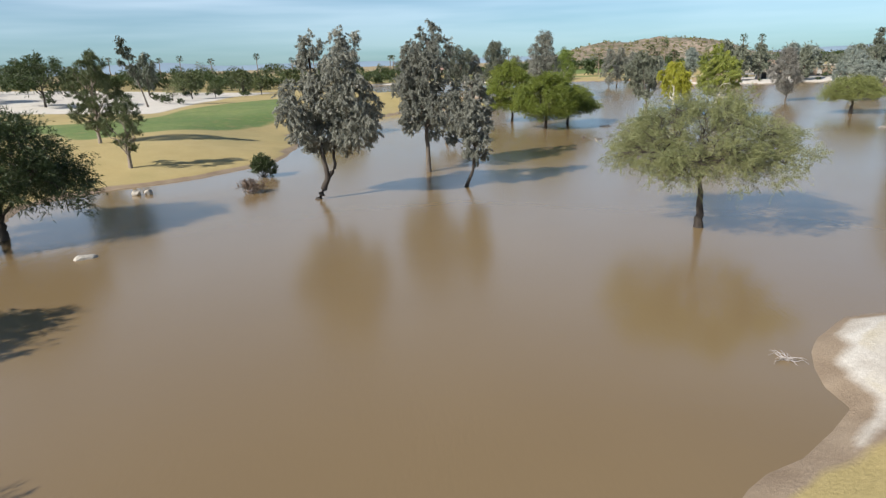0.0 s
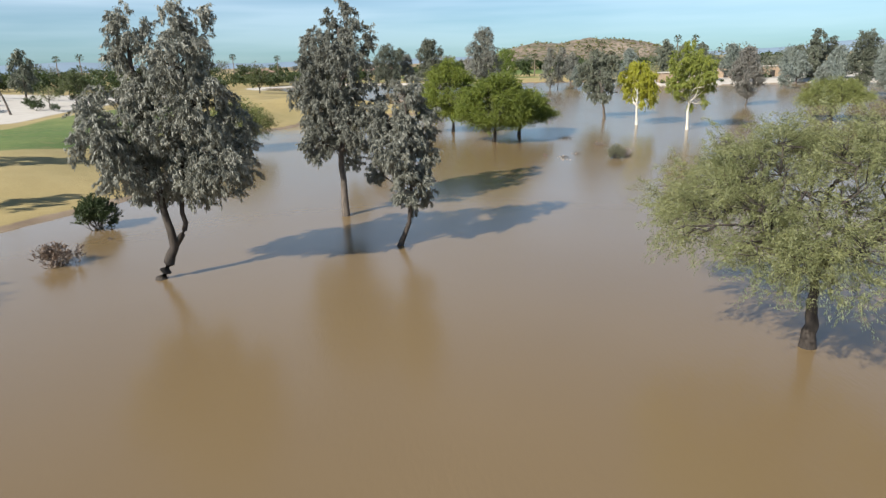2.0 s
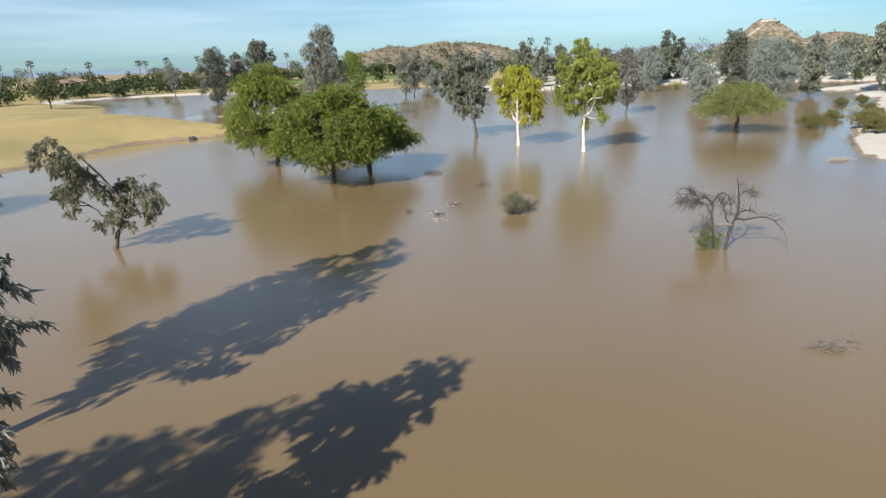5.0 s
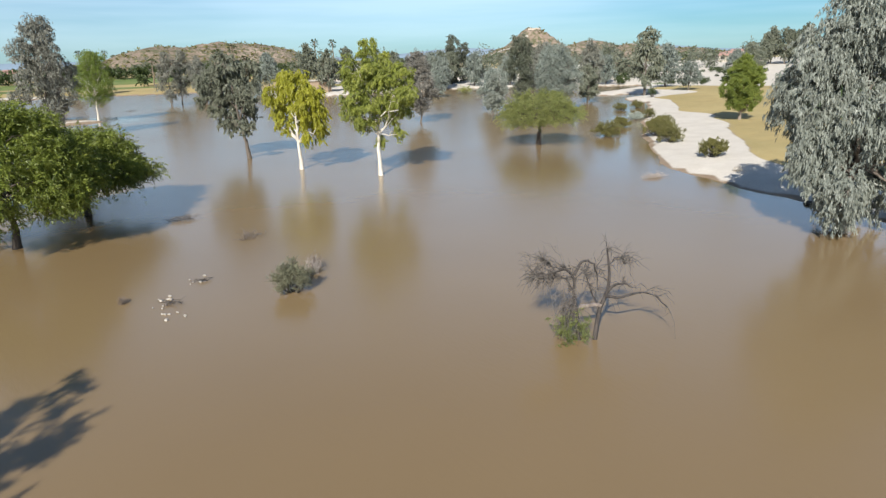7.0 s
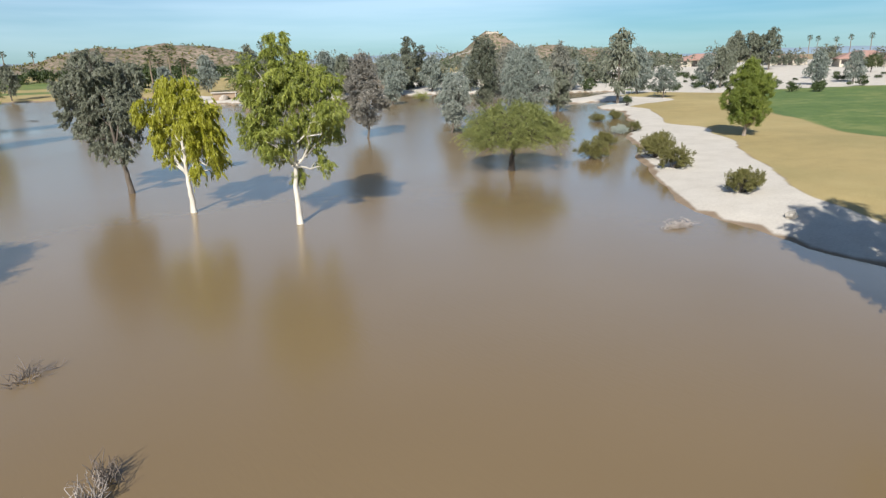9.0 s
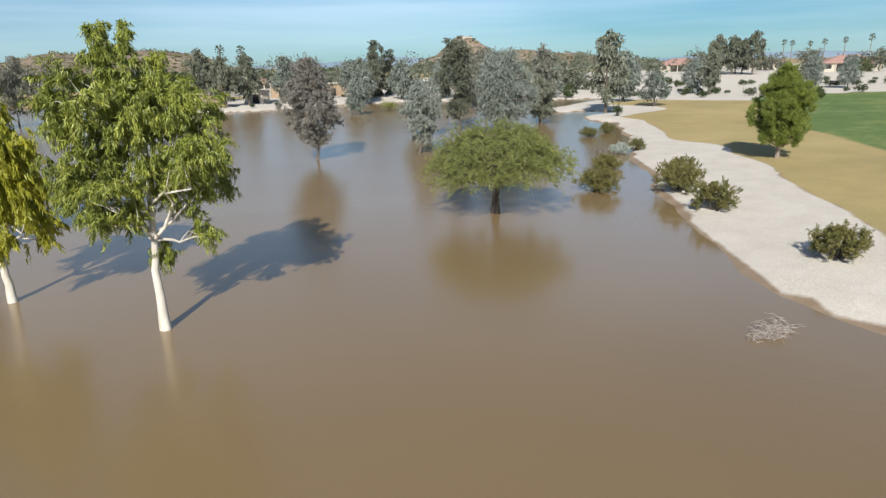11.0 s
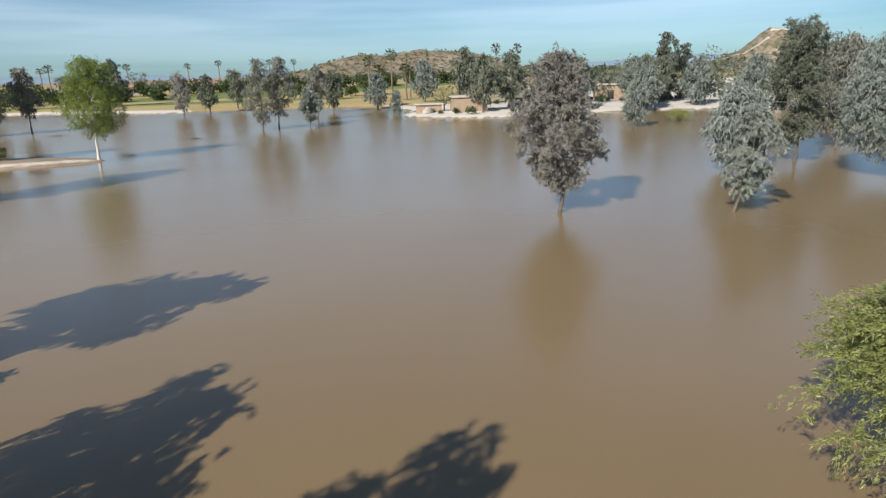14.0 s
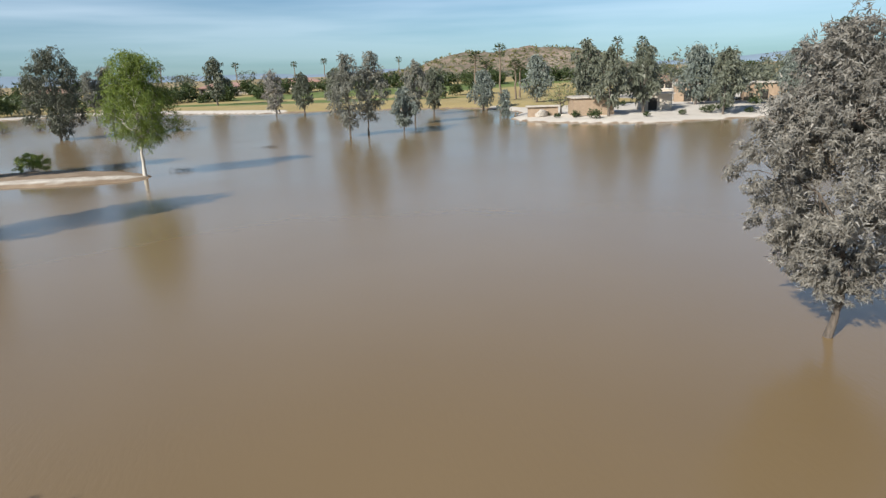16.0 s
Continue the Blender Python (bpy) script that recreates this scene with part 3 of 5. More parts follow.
def tree(name, label, x, y, lobes, stem, girth, style, leaf, bark, count, leaf_size, seed, group="", spread_by=0.26, per_area=11, twigs=4, z=None, category="tree", limb_from=0.35, far=False, forks=()):
    """A tree: crooked trunk along stem, a limb to each lobe of the crown, twigs, and a crown of leaves."""
    rng = np.random.default_rng(seed)
    z = max(ground_z(x, y), 0.0) if z is None else z
    root = thing(name, x, y, z, label, category, group)
    stem = np.array(stem, dtype=float)
    lobes = [(a, b, c - (0.1 if style in ("weep", "droop") else 0.0), r, rz) for a, b, c, r, rz in lobes]
    # trunk, finely bent
    t_in, t_out = np.linspace(0, 1, len(stem)), np.linspace(0, 1, 14)
    line = np.stack([np.interp(t_out, t_in, stem[:, k]) for k in range(3)], 1)
    line[1:-1, :2] += rng.normal(0, girth * 0.13, (12, 2))
    radius = girth * (1.0 - 0.72 * t_out) * (1 + 0.18 * np.exp(-t_out * 9))
    line[1, :2] = line[0, :2] + (stem[1, :2] - stem[0, :2]) / 13 * (len(stem) - 1)
    line = np.concatenate([line[:1] - (line[1] - line[0]) * [1, 1, 1] * 1.2 / max(0.2, line[1, 2] - line[0, 2]), line])
    radius = np.concatenate([radius[:1], radius])
    # a limb with its twigs to each lobe
    groups, limbs = clump_points(lobes, per_area, rng), []
    boughs = []
    if style == "feather":
        # a few main boughs spread from the fork and carry the rest
        angles = np.array([math.atan2(b - stem[-1, 1], a - stem[-1, 0]) for a, b, *_ in lobes])
        for s in range(7):
            here = [q for q, ang in zip(lobes, angles) if int((ang + math.pi) / (2 * math.pi) * 7 - 1e-6) == s]
            if here:
                mean = np.mean(np.array(here), 0)[:3]
                k = int(np.argmin(np.abs(line[:, 2] - stem[-1, 2] * rng.uniform(limb_from, 1.0))))
                end = line[k] + (mean - line[k]) * [0.95, 0.95, 0.8]
                path = bend(line[k], end, rng, 9, 0.05, 0.07)
                boughs.append(path)
                limbs.append(tube(path, np.linspace(min(radius[k] * 0.7, 0.11), 0.025, 9), 7))
    for path, r0 in forks:
        path = np.array(path, dtype=float)
        fine = np.stack([np.interp(np.linspace(0, 1, 10), np.linspace(0, 1, len(path)), path[:, k]) for k in range(3)], 1)
        fine[1:-1] += rng.normal(0, 0.025, (8, 3))
        boughs.append(fine[3:])
        limbs.append(tube(fine, np.linspace(r0, r0 * 0.35, 10), 9))
    for (lx, ly, lz, r, rz), pts in zip(lobes, groups):
        c = np.array([lx, ly, lz])
        from_z = max(stem[-1, 2] * limb_from, min(stem[-1, 2], lz - 0.9 * np.hypot(lx - stem[-1, 0], ly - stem[-1, 1]) - 0.6))
        k = int(np.argmin(np.abs(line[:, 2] - from_z)))
        first, r0 = line[k], min(radius[k] * 0.6, 0.05 + 0.045 * r)
        if boughs:
            nodes = np.concatenate([b[3:] for b in boughs] + ([] if style == "feather" else [line[4:]]))
            gap = np.linalg.norm((nodes - c) * [1, 1, 0.7], axis=1) + 0.6 * np.maximum(0, nodes[:, 2] - lz + 0.4)
            first, r0 = nodes[int(np.argmin(gap))], 0.035
        path = bend(first, c, rng, 7, 0.06, 0.06)
        limb = [tube(path, np.linspace(r0, 0.022, 7), 6)]
        for q in pts[rng.permutation(len(pts))[:max(2, int(twigs * (r + rz)))]]:
            limb.append(tube(bend(path[rng.integers(3, 7)], q, rng, 4, 0.05, 0.1), np.linspace(0.02, 0.006, 4), 3))
        limbs.append(joined(limb))
    trunk = tube(line, radius, 10)
    if far:
        part_mesh("trunk", mesh_of("trunk", *joined([trunk] + limbs), bark, True), root)
    else:
        part_mesh("trunk", mesh_of("trunk", *trunk, bark, True), root)
        for limb in limbs:
            part_mesh("limb", mesh_of("limb", *limb, bark, True), root)
    crown = [foliage(pts, max(20, int(count * len(pts) / sum(map(len, groups)))), style, leaf_size[0], leaf_size[1], spread_by, rng, np.array([lx * 0.7, ly * 0.7, lz - 0.2])) for (lx, ly, lz, r, rz), pts in zip(lobes, groups)]
    part_mesh("crown", mesh_of("crown", *joined(crown), leaf), root)
    return root


def turned(lobes, right, depth_seed, depth=0.55):
    """Lobes given as (across, up, radius) along a direction in plan, with some depth."""
    rng = np.random.default_rng(depth_seed)
    rx, ry = right
    out = []
    for a, up, r in lobes:
        d = rng.uniform(-1, 1) * depth * 2.4
        out.append((a * rx - d * ry, a * ry + d * rx, up, r, r * 1.05))
    return out


def leaned(lobes, by_x, by_y):
    """The same lobes on a leaning tree: shifted so much for each metre of height."""
    return [(x + by_x * z, y + by_y * z, z, r, rz) for x, y, z, r, rz in lobes]


def tall_lobes(h, bottom, wide, n, seed, off=(0, 0), top=0.45):
    """Lobes of a tall loose crown."""
    rng = np.random.default_rng(seed)
    out = []
    for i in range(n):
        f = (i + 0.5) / n
        room = wide * (1 - 0.55 * abs(f - 0.42) ** 1.5) * (top + (1 - top) * (1 - f ** 2.5)) * min(1.0, 0.4 + 2.0 * f)
        a, r = i * 2.4 + rng.uniform(-0.5, 0.5), wide * rng.uniform(0.24, 0.4) * (0.75 if f < 0.2 or f > 0.85 else 1.0)
        d = max(0.0, room - r * 0.9) * rng.uniform(0.5, 1.12)
        up = min(bottom + (h - bottom) * f, h - r * 0.8)
        out.append((off[0] * min(1, f + 0.35) + d * math.cos(a), off[1] * min(1, f + 0.35) + d * math.sin(a), max(up, bottom + r * 0.6), r, r * 1.05))
    return out


def dome_lobes(h, bottom, wide, n, seed, off=(0, 0)):
    """Lobes of a broad umbrella crown with a level, open underside."""
    rng = np.random.default_rng(seed)
    out = []
    for i in range(n):
        a = i * 2.39996 + rng.uniform(-0.3, 0.3)
        f = math.sqrt((i + 0.5) / n)
        r = wide * rng.uniform(0.13, 0.26)
        rz = r * rng.uniform(0.5, 0.7)
        d = f * (wide - r * 0.8) * rng.uniform(0.86, 1.08)
        low = bottom + 0.14 * (h - bottom) * f ** 1.5
        roof = bottom + (h - bottom) * (1 - 0.6 * f ** 2.6) * rng.uniform(0.93, 1.03)
        up = max(low + rz * 0.8, roof - rz - rng.uniform(0, 0.13) * (h - bottom))
        out.append((off[0] + d * math.cos(a), off[1] + d * math.sin(a), up, r, rz))
        if i % 2 == 0 and f > 0.3:
            out.append((off[0] + 0.86 * d * math.cos(a + 0.5), off[1] + 0.86 * d * math.sin(a + 0.5), low + rz * rng.uniform(0.5, 1.3) + rng.uniform(0, 0.14) * (h - bottom), r * 0.9, rz * 0.9))
    return out


GUM = "grey-green gum tree with drooping leaves standing in flood water"
SMALL, FINE, MEDIUM, COARSE = (0.18, 0.045), (0.22, 0.05), (0.34, 0.09), (0.6, 0.2)

hill_scrub("hill_scrub", 176, 610, WEST_PEAKS, 200, 3.6, 1500, 801, "dark scrub dotted over the western hill")
hill_scrub("hill_scrub", 428, 494, EAST_PEAKS, 220, 2.0, 1300, 802, "dark scrub dotted over the eastern hill")


def hill_track():
    """A pale bulldozed track up the shoulder of the eastern hill."""
    t = np.linspace(0, 1, 40)
    u, v = -44 + 30 * t, 32 - 22 * t
    v = v - 14 + 3 * np.sin(t * 5)
    rows = []
    for side in (-1, 1):
        a, b = u + side * 0.6, v + side * 1.6
        rows.append(np.stack([a + 428, b + 494, hill_z(a, b, EAST_PEAKS, 220, 2.0) + 3.5], 1))
    i = np.arange(39)
    me = mesh_of("hill_track", np.concatenate(rows), np.stack([i, i + 1, i + 41, i + 40], 1), STONE, True)
    tagged(new("hill_track", me), "pale dirt track climbing the eastern hill", "track", kind="structure")


hill_track()


def summit_works(x, y, z):
    """Low pale works on the hilltop: a walled platform with two stubby masts."""
    root = thing("hilltop_building", x, y, z, "low pale building with two short masts on a rocky summit", "building", turn=-40)
    part("wall", box(bmesh.new(), -5.5, 5.5, -2.0, 2.0, -1.0, 1.3, 0.05), STUCCO, root)
    part("roof", box(bmesh.new(), -5.8, 5.8, -2.3, 2.3, 1.304, 1.5, 0.05), ROOF_PALE, root)
    for k in (-3.6, 2.2):
        part("mast", box(bmesh.new(), k - 0.35, k + 0.35, -0.35, 0.35, 1.5, 2.4, 0.05), ROOF_PALE, root)


summit_works(428, 494, 3.0 + float(hill_z(np.zeros(1), np.zeros(1), EAST_PEAKS, 220, 2.0)[0]))

# the three gums by the western shore
tree("gum_tree", "tall twin-topped grey gum with crooked forked trunk in flood water", -7.96, 39.85,
     turned([(-0.95, 5.6, 0.95), (-0.5, 4.6, 0.95), (0.1, 4.5, 1.2), (1.7, 4.5, 1.3), (3.3, 5.2, 0.9), (-0.6, 6.3, 1.3), (1.3, 6.4, 1.4), (2.8, 6.9, 1.1), (0.1, 8.2, 1.0), (2.1, 8.4, 1.1), (0.3, 9.5, 0.65), (2.3, 9.7, 0.75), (3.7, 6.0, 0.8), (3.3, 4.3, 0.7), (-0.2, 3.4, 0.55), (1.6, 3.3, 0.6), (2.7, 4.2, 0.7)], (1, -0.05), 3),
     [(0, 0, 0), (0.32, 0.02, 0.7), (0.66, 0.05, 1.4), (0.5, 0.0, 2.2), (0.42, 0, 3.3), (0.2, 0, 5.0), (0.1, 0, 8.8)], 0.23, "droop", LEAF_GREY, BARK_DARK, 125000, (0.15, 0.047), 11, "gums by the western shore", spread_by=0.24, per_area=15, limb_from=0.4, forks=[([(0.62, 0.05, 1.3), (0.95, 0.08, 1.75), (1.15, 0.1, 2.15), (1.05, 0.1, 2.8), (1.4, 0.1, 4.5), (1.9, 0.1, 8.0)], 0.14)])
tree("gum_tree", "tall straight grey gum tree standing in flood water", -1.45, 49.6,
     leaned(turned([(0.4, 10.6, 0.85), (-0.9, 9.2, 0.9), (1.3, 9.5, 0.75), (-1.3, 7.6, 1.1), (0.7, 7.7, 1.4), (1.5, 6.2, 1.0), (-0.6, 5.6, 1.35), (1.1, 4.9, 1.15), (-1.0, 4.1, 0.9), (0.3, 3.5, 0.95), (-2.0, 6.7, 0.75), (0.1, 8.9, 1.1)], (1, -0.05), 5) + [(-1.0, 1.1, 4.6, 1.1, 1.15), (-0.7, 1.2, 6.2, 1.2, 1.2), (-1.1, 1.0, 7.7, 1.0, 1.0)], -0.02, 0.17),
     [(0, 0, 0), (-0.1, 0.4, 3), (0.0, 1.0, 6), (0.15, 1.7, 10.0)], 0.2, "droop", LEAF_GREY, BARK_GREY, 112000, (0.15, 0.047), 12, "gums by the western shore", spread_by=0.22, per_area=14)
tree("gum_tree", "small leaning grey gum tree standing in flood water", 1.6, 43.15,
     turned([(0.5, 6.9, 0.65), (-0.4, 5.8, 0.75), (0.9, 5.7, 0.85), (0.0, 4.5, 0.95), (1.1, 4.1, 0.8), (-0.9, 3.4, 0.45), (0.6, 3.0, 0.75), (1.0, 2.3, 0.5), (0.5, 2.0, 0.4), (0.3, 5.2, 0.8)], (1, -0.05), 7, 0.35),
     [(0, 0, 0), (0.48, 0, 1.2), (0.65, 0, 3), (0.5, 0, 6.4)], 0.13, "droop", LEAF_GREY, BARK_DARK, 58000, (0.15, 0.047), 13, "gums by the western shore", spread_by=0.2, per_area=16)

tree("gum_tree", "small leaning olive-grey gum tree in flood water", -0.8, 67.9,
     turned([(0.9, 1.7, 0.5), (1.7, 2.3, 0.6), (2.4, 2.6, 0.45), (0.3, 2.4, 0.75), (1.0, 2.9, 0.55), (-0.7, 3.0, 0.85), (-1.6, 3.6, 0.85), (-2.2, 4.5, 0.8), (-1.1, 4.2, 0.7), (2.0, 1.8, 0.35), (-1.4, 2.4, 0.5), (0.1, 1.5, 0.4)], (0.95, -0.3), 8, 0.4),
     [(0, 0, 0), (0.3, -0.1, 0.9), (0.8, -0.2, 2.0), (0.4, -0.2, 3.0), (-0.8, 0, 4.6)], 0.12, "droop", LEAF_PALEGREY, BARK_GREY, 30000, (0.15, 0.04), 14, "gums by the western shore", spread_by=0.21, per_area=13)

# pale, thin-leaved tree out in the water
tree("palo_verde_tree", "broad pale olive thin-leaved desert tree in flood water", 13.3, 31.05, dome_lobes(6.9, 2.1, 5.2, 42, 21, (-0.1, 0)),
     [(0, 0, 0), (-0.02, 0, 1.0), (-0.08, 0.05, 2.0), (-0.2, 0, 3.4)], 0.21, "feather", LEAF_PALE, BARK_DARK, 235000, (0.068, 0.02), 22, spread_by=0.3, per_area=7, twigs=9, limb_from=0.68)

# dark broad tree on the western bank, and two added out of view
tree("mesquite_tree", "broad unseen dark green desert tree shading the water", -22.7, 30.9, dome_lobes(7.0, 1.0, 5.2, 38, 31, (-0.2, 0)), [(0, 0, 0), (0.1, 0, 1.2), (0.2, 0, 2.6)], 0.24, "feather", LEAF_DARK, BARK_DARK, 75000, (0.18, 0.05), 32, spread_by=0.34, per_area=10)
# unseen trees left of the camera: only their shadows fall into view
for i, (x, y, h, w) in enumerate([(-20.5, 13.2, 6.6, 3.4), (-15.3, 3.2, 6.4, 3.2)]):
    tree("mesquite_tree", "unseen dark green desert tree shading the water", x, y, dome_lobes(h, 2.0, w, 16, 35 + i), [(0, 0, 0), (0.1, 0, 1.2), (0.2, 0, 2.6)], 0.2, "feather", LEAF_DARK, BARK_DARK, 9000, (0.3, 0.09), 36 + i, spread_by=0.4, z=-0.1)

# bright green trio
for i, (x, y, h, w, off, leaf) in enumerate([(7.7, 91.0, 8.4, 3.2, (-0.4, 0), LEAF_GREEN), (11.2, 80.3, 7.0, 3.65, (0.3, 0), LEAF_GREEN), (14.8, 86.0, 5.0, 3.0, (0.5, 0), LEAF_GREEN)]):
    tree("mesquite_tree", "rounded bright green desert tree in flood water" if i < 2 else "low dark green desert tree in flood water", x, y, dome_lobes(h, 1.0, w * 1.2, 54, 41 + i, off), [(0, 0, 0), (0.1, 0, 0.9), (off[0] * 0.3, 0, 1.6), (off[0] * 0.5, 0, 2.8)], 0.2, "feather", leaf, BARK_DARK, (120000, 150000, 80000)[i], (0.145, 0.044), 44 + i, "bright green trees in the water", spread_by=0.3, per_area=12, limb_from=0.6)
tree("mesquite_tree", "open yellow-green desert tree with spreading limbs at the bank", -13.6, 79.4, dome_lobes(5.1, 1.2, 3.9, 26, 47, (-1.0, 0)), [(0, 0, 0), (-0.3, 0, 1.0), (-0.8, 0, 2.0)], 0.16, "feather", LEAF_OLIVE, BARK_DARK, 46000, (0.14, 0.042), 48, spread_by=0.4)
tree("mesquite_tree", "wide flat-topped olive green desert tree in flood water", 53.6, 89.45, dome_lobes(5.15, 1.55, 4.5, 46, 51, (0.1, -0.1)), [(0, 0, 0), (0.05, 0, 0.8), (0.1, 0, 1.5), (0.0, 0, 2.6)], 0.26, "feather", LEAF_OLIVE, BARK_DARK, 165000, (0.09, 0.027), 52, spread_by=0.26, per_area=8.5, limb_from=0.68)

# middle of the flood: grey, yellow and lime gums
MID = (0.785, -0.62)
tree("gum_tree", "grey gum tree with drooping boughs in flood water", 29.3, 101.0,
     turned([(-1.2, 8.2, 0.95), (0.3, 7.4, 1.15), (-2.9, 6.7, 1.25), (-1.2, 6.1, 1.5), (0.4, 5.7, 0.95), (-3.7, 5.2, 0.95), (-2.4, 4.1, 1.15), (-0.5, 4.0, 1.15), (0.4, 3.1, 0.65), (-1.6, 3.0, 0.75)], MID, 61, 0.6),
     [(0, 0, 0), (-0.12, 0.08, 1.6), (-0.4, 0.3, 3.0), (-0.8, 0.6, 7.6)], 0.19, "droop", LEAF_GUM, BARK_GREY, 90000, (0.18, 0.05), 62, "gums in the middle of the flood", spread_by=0.23, per_area=16)
tree("gum_tree", "yellow-leaved gum tree with a white trunk in flood water", 30.6, 92.2,
     turned([(-1.0, 6.7, 0.75), (0.1, 6.5, 0.9), (1.4, 6.0, 0.85), (-1.6, 5.8, 0.75), (-0.3, 5.6, 1.0), (1.0, 5.0, 0.95), (-1.9, 4.8, 0.6), (-1.0, 4.3, 0.6), (1.8, 4.5, 0.6), (1.9, 3.5, 0.5), (0.9, 3.6, 0.6), (1.6, 2.7, 0.35), (-1.8, 3.9, 0.45), (0.9, 2.6, 0.35), (0.0, 4.2, 0.6), (-0.7, 3.4, 0.4)], MID, 64, 0.5),
     [(0, 0, 0), (-0.04, 0.03, 1.5), (-0.1, 0.08, 3.0), (-0.1, 0.1, 6.2)], 0.16, "weep", LEAF_YELLOW, BARK_WHITE, 52000, (0.2, 0.048), 65, "gums in the middle of the flood", spread_by=0.26, per_area=15)
tree("gum_tree", "lime green gum tree with a smooth white trunk in flood water", 34.0, 85.45,
     leaned(turned([(0.0, 8.2, 0.8), (-1.2, 7.5, 1.1), (0.45, 7.3, 1.05), (-1.8, 6.1, 1.0), (-0.3, 6.1, 1.25), (-0.6, 9.1, 0.7), (1.3, 6.0, 1.0), (-1.9, 4.9, 0.8), (-0.8, 4.4, 0.95), (0.9, 4.5, 0.85), (1.9, 7.0, 0.75), (2.0, 5.9, 0.75), (1.8, 4.7, 0.5), (1.25, 2.9, 0.42), (-1.5, 3.6, 0.55), (0.0, 2.6, 0.3), (0.0, 7.0, 1.0)], MID, 67, 0.5), 0.05, 0.05),
     [(0, 0, 0), (0.0, 0.12, 1.3), (0.1, 0.3, 2.6), (0.3, 0.35, 5.0), (0.45, 0.45, 8.0)], 0.165, "droop", LEAF_LIME, BARK_WHITE, 92000, (0.17, 0.036), 68, "gums in the middle of the flood", spread_by=0.25, per_area=14, limb_from=0.38)
# big weeping gum on the eastern bank
tree("gum_tree", "large weeping silver-grey gum tree on the gravel bank", 42.7, 57.6,
     turned([(-0.4, 9.6, 1.1), (-1.2, 8.0, 1.2), (0.3, 7.2, 1.5), (-1.9, 6.0, 1.1), (-0.4, 5.2, 1.4), (1.4, 7.6, 1.3), (-1.4, 4.1, 1.05), (1.3, 4.6, 1.3), (-0.1, 2.2, 0.95), (-1.3, 2.3, 0.8), (1.1, 2.2, 0.9), (2.2, 8.8, 1.0), (2.3, 6.0, 1.0), (0.9, 10.5, 0.9), (0.3, 1.2, 0.7), (-0.9, 1.2, 0.6), (-2.2, 4.4, 0.8), (2.4, 3.8, 1.1), (-1.0, 9.2, 0.8), (2.1, 1.9, 0.9), (3.2, 5.2, 1.0), (3.1, 3.0, 0.9), (1.5, 1.1, 0.6), (-1.9, 2.9, 0.8), (0.3, 3.4, 1.2), (-1.6, 7.0, 1.0), (3.2, 7.4, 1.0), (-2.4, 6.3, 0.95), (-2.3, 5.2, 0.9), (-2.1, 7.4, 0.9), (-1.8, 3.4, 0.9), (-1.8, 8.7, 0.8), (-1.1, 10.3, 0.8), (4.3, 8.2, 1.3), (5.0, 6.0, 1.3), (5.8, 8.4, 1.2), (4.6, 3.6, 1.2), (6.6, 6.6, 1.1), (6.3, 4.4, 1.0), (4.4, 1.7, 0.9)], (0.825, -0.565), 71, 0.7),
     [(0, 0, 0), (0.1, 0, 2), (0.2, 0, 5), (0.3, 0, 9)], 0.26, "weep", LEAF_SILVER, BARK_GREY, 200000, (0.19, 0.052), 72, spread_by=0.27, per_area=15)

tree("gum_tree", "tall thin leaning grey gum on pale gravel", -58.2, 116.4, tall_lobes(12.4, 5.2, 1.7, 11, 811, (-3.2, 0.3)), [(0, 0, 0), (-0.9, 0.1, 3.5), (-2.1, 0.2, 7.0), (-3.3, 0.3, 11.2)], 0.16, "droop", LEAF_SHADY, BARK_GREY, 9000, (0.3, 0.08), 812, spread_by=0.3)
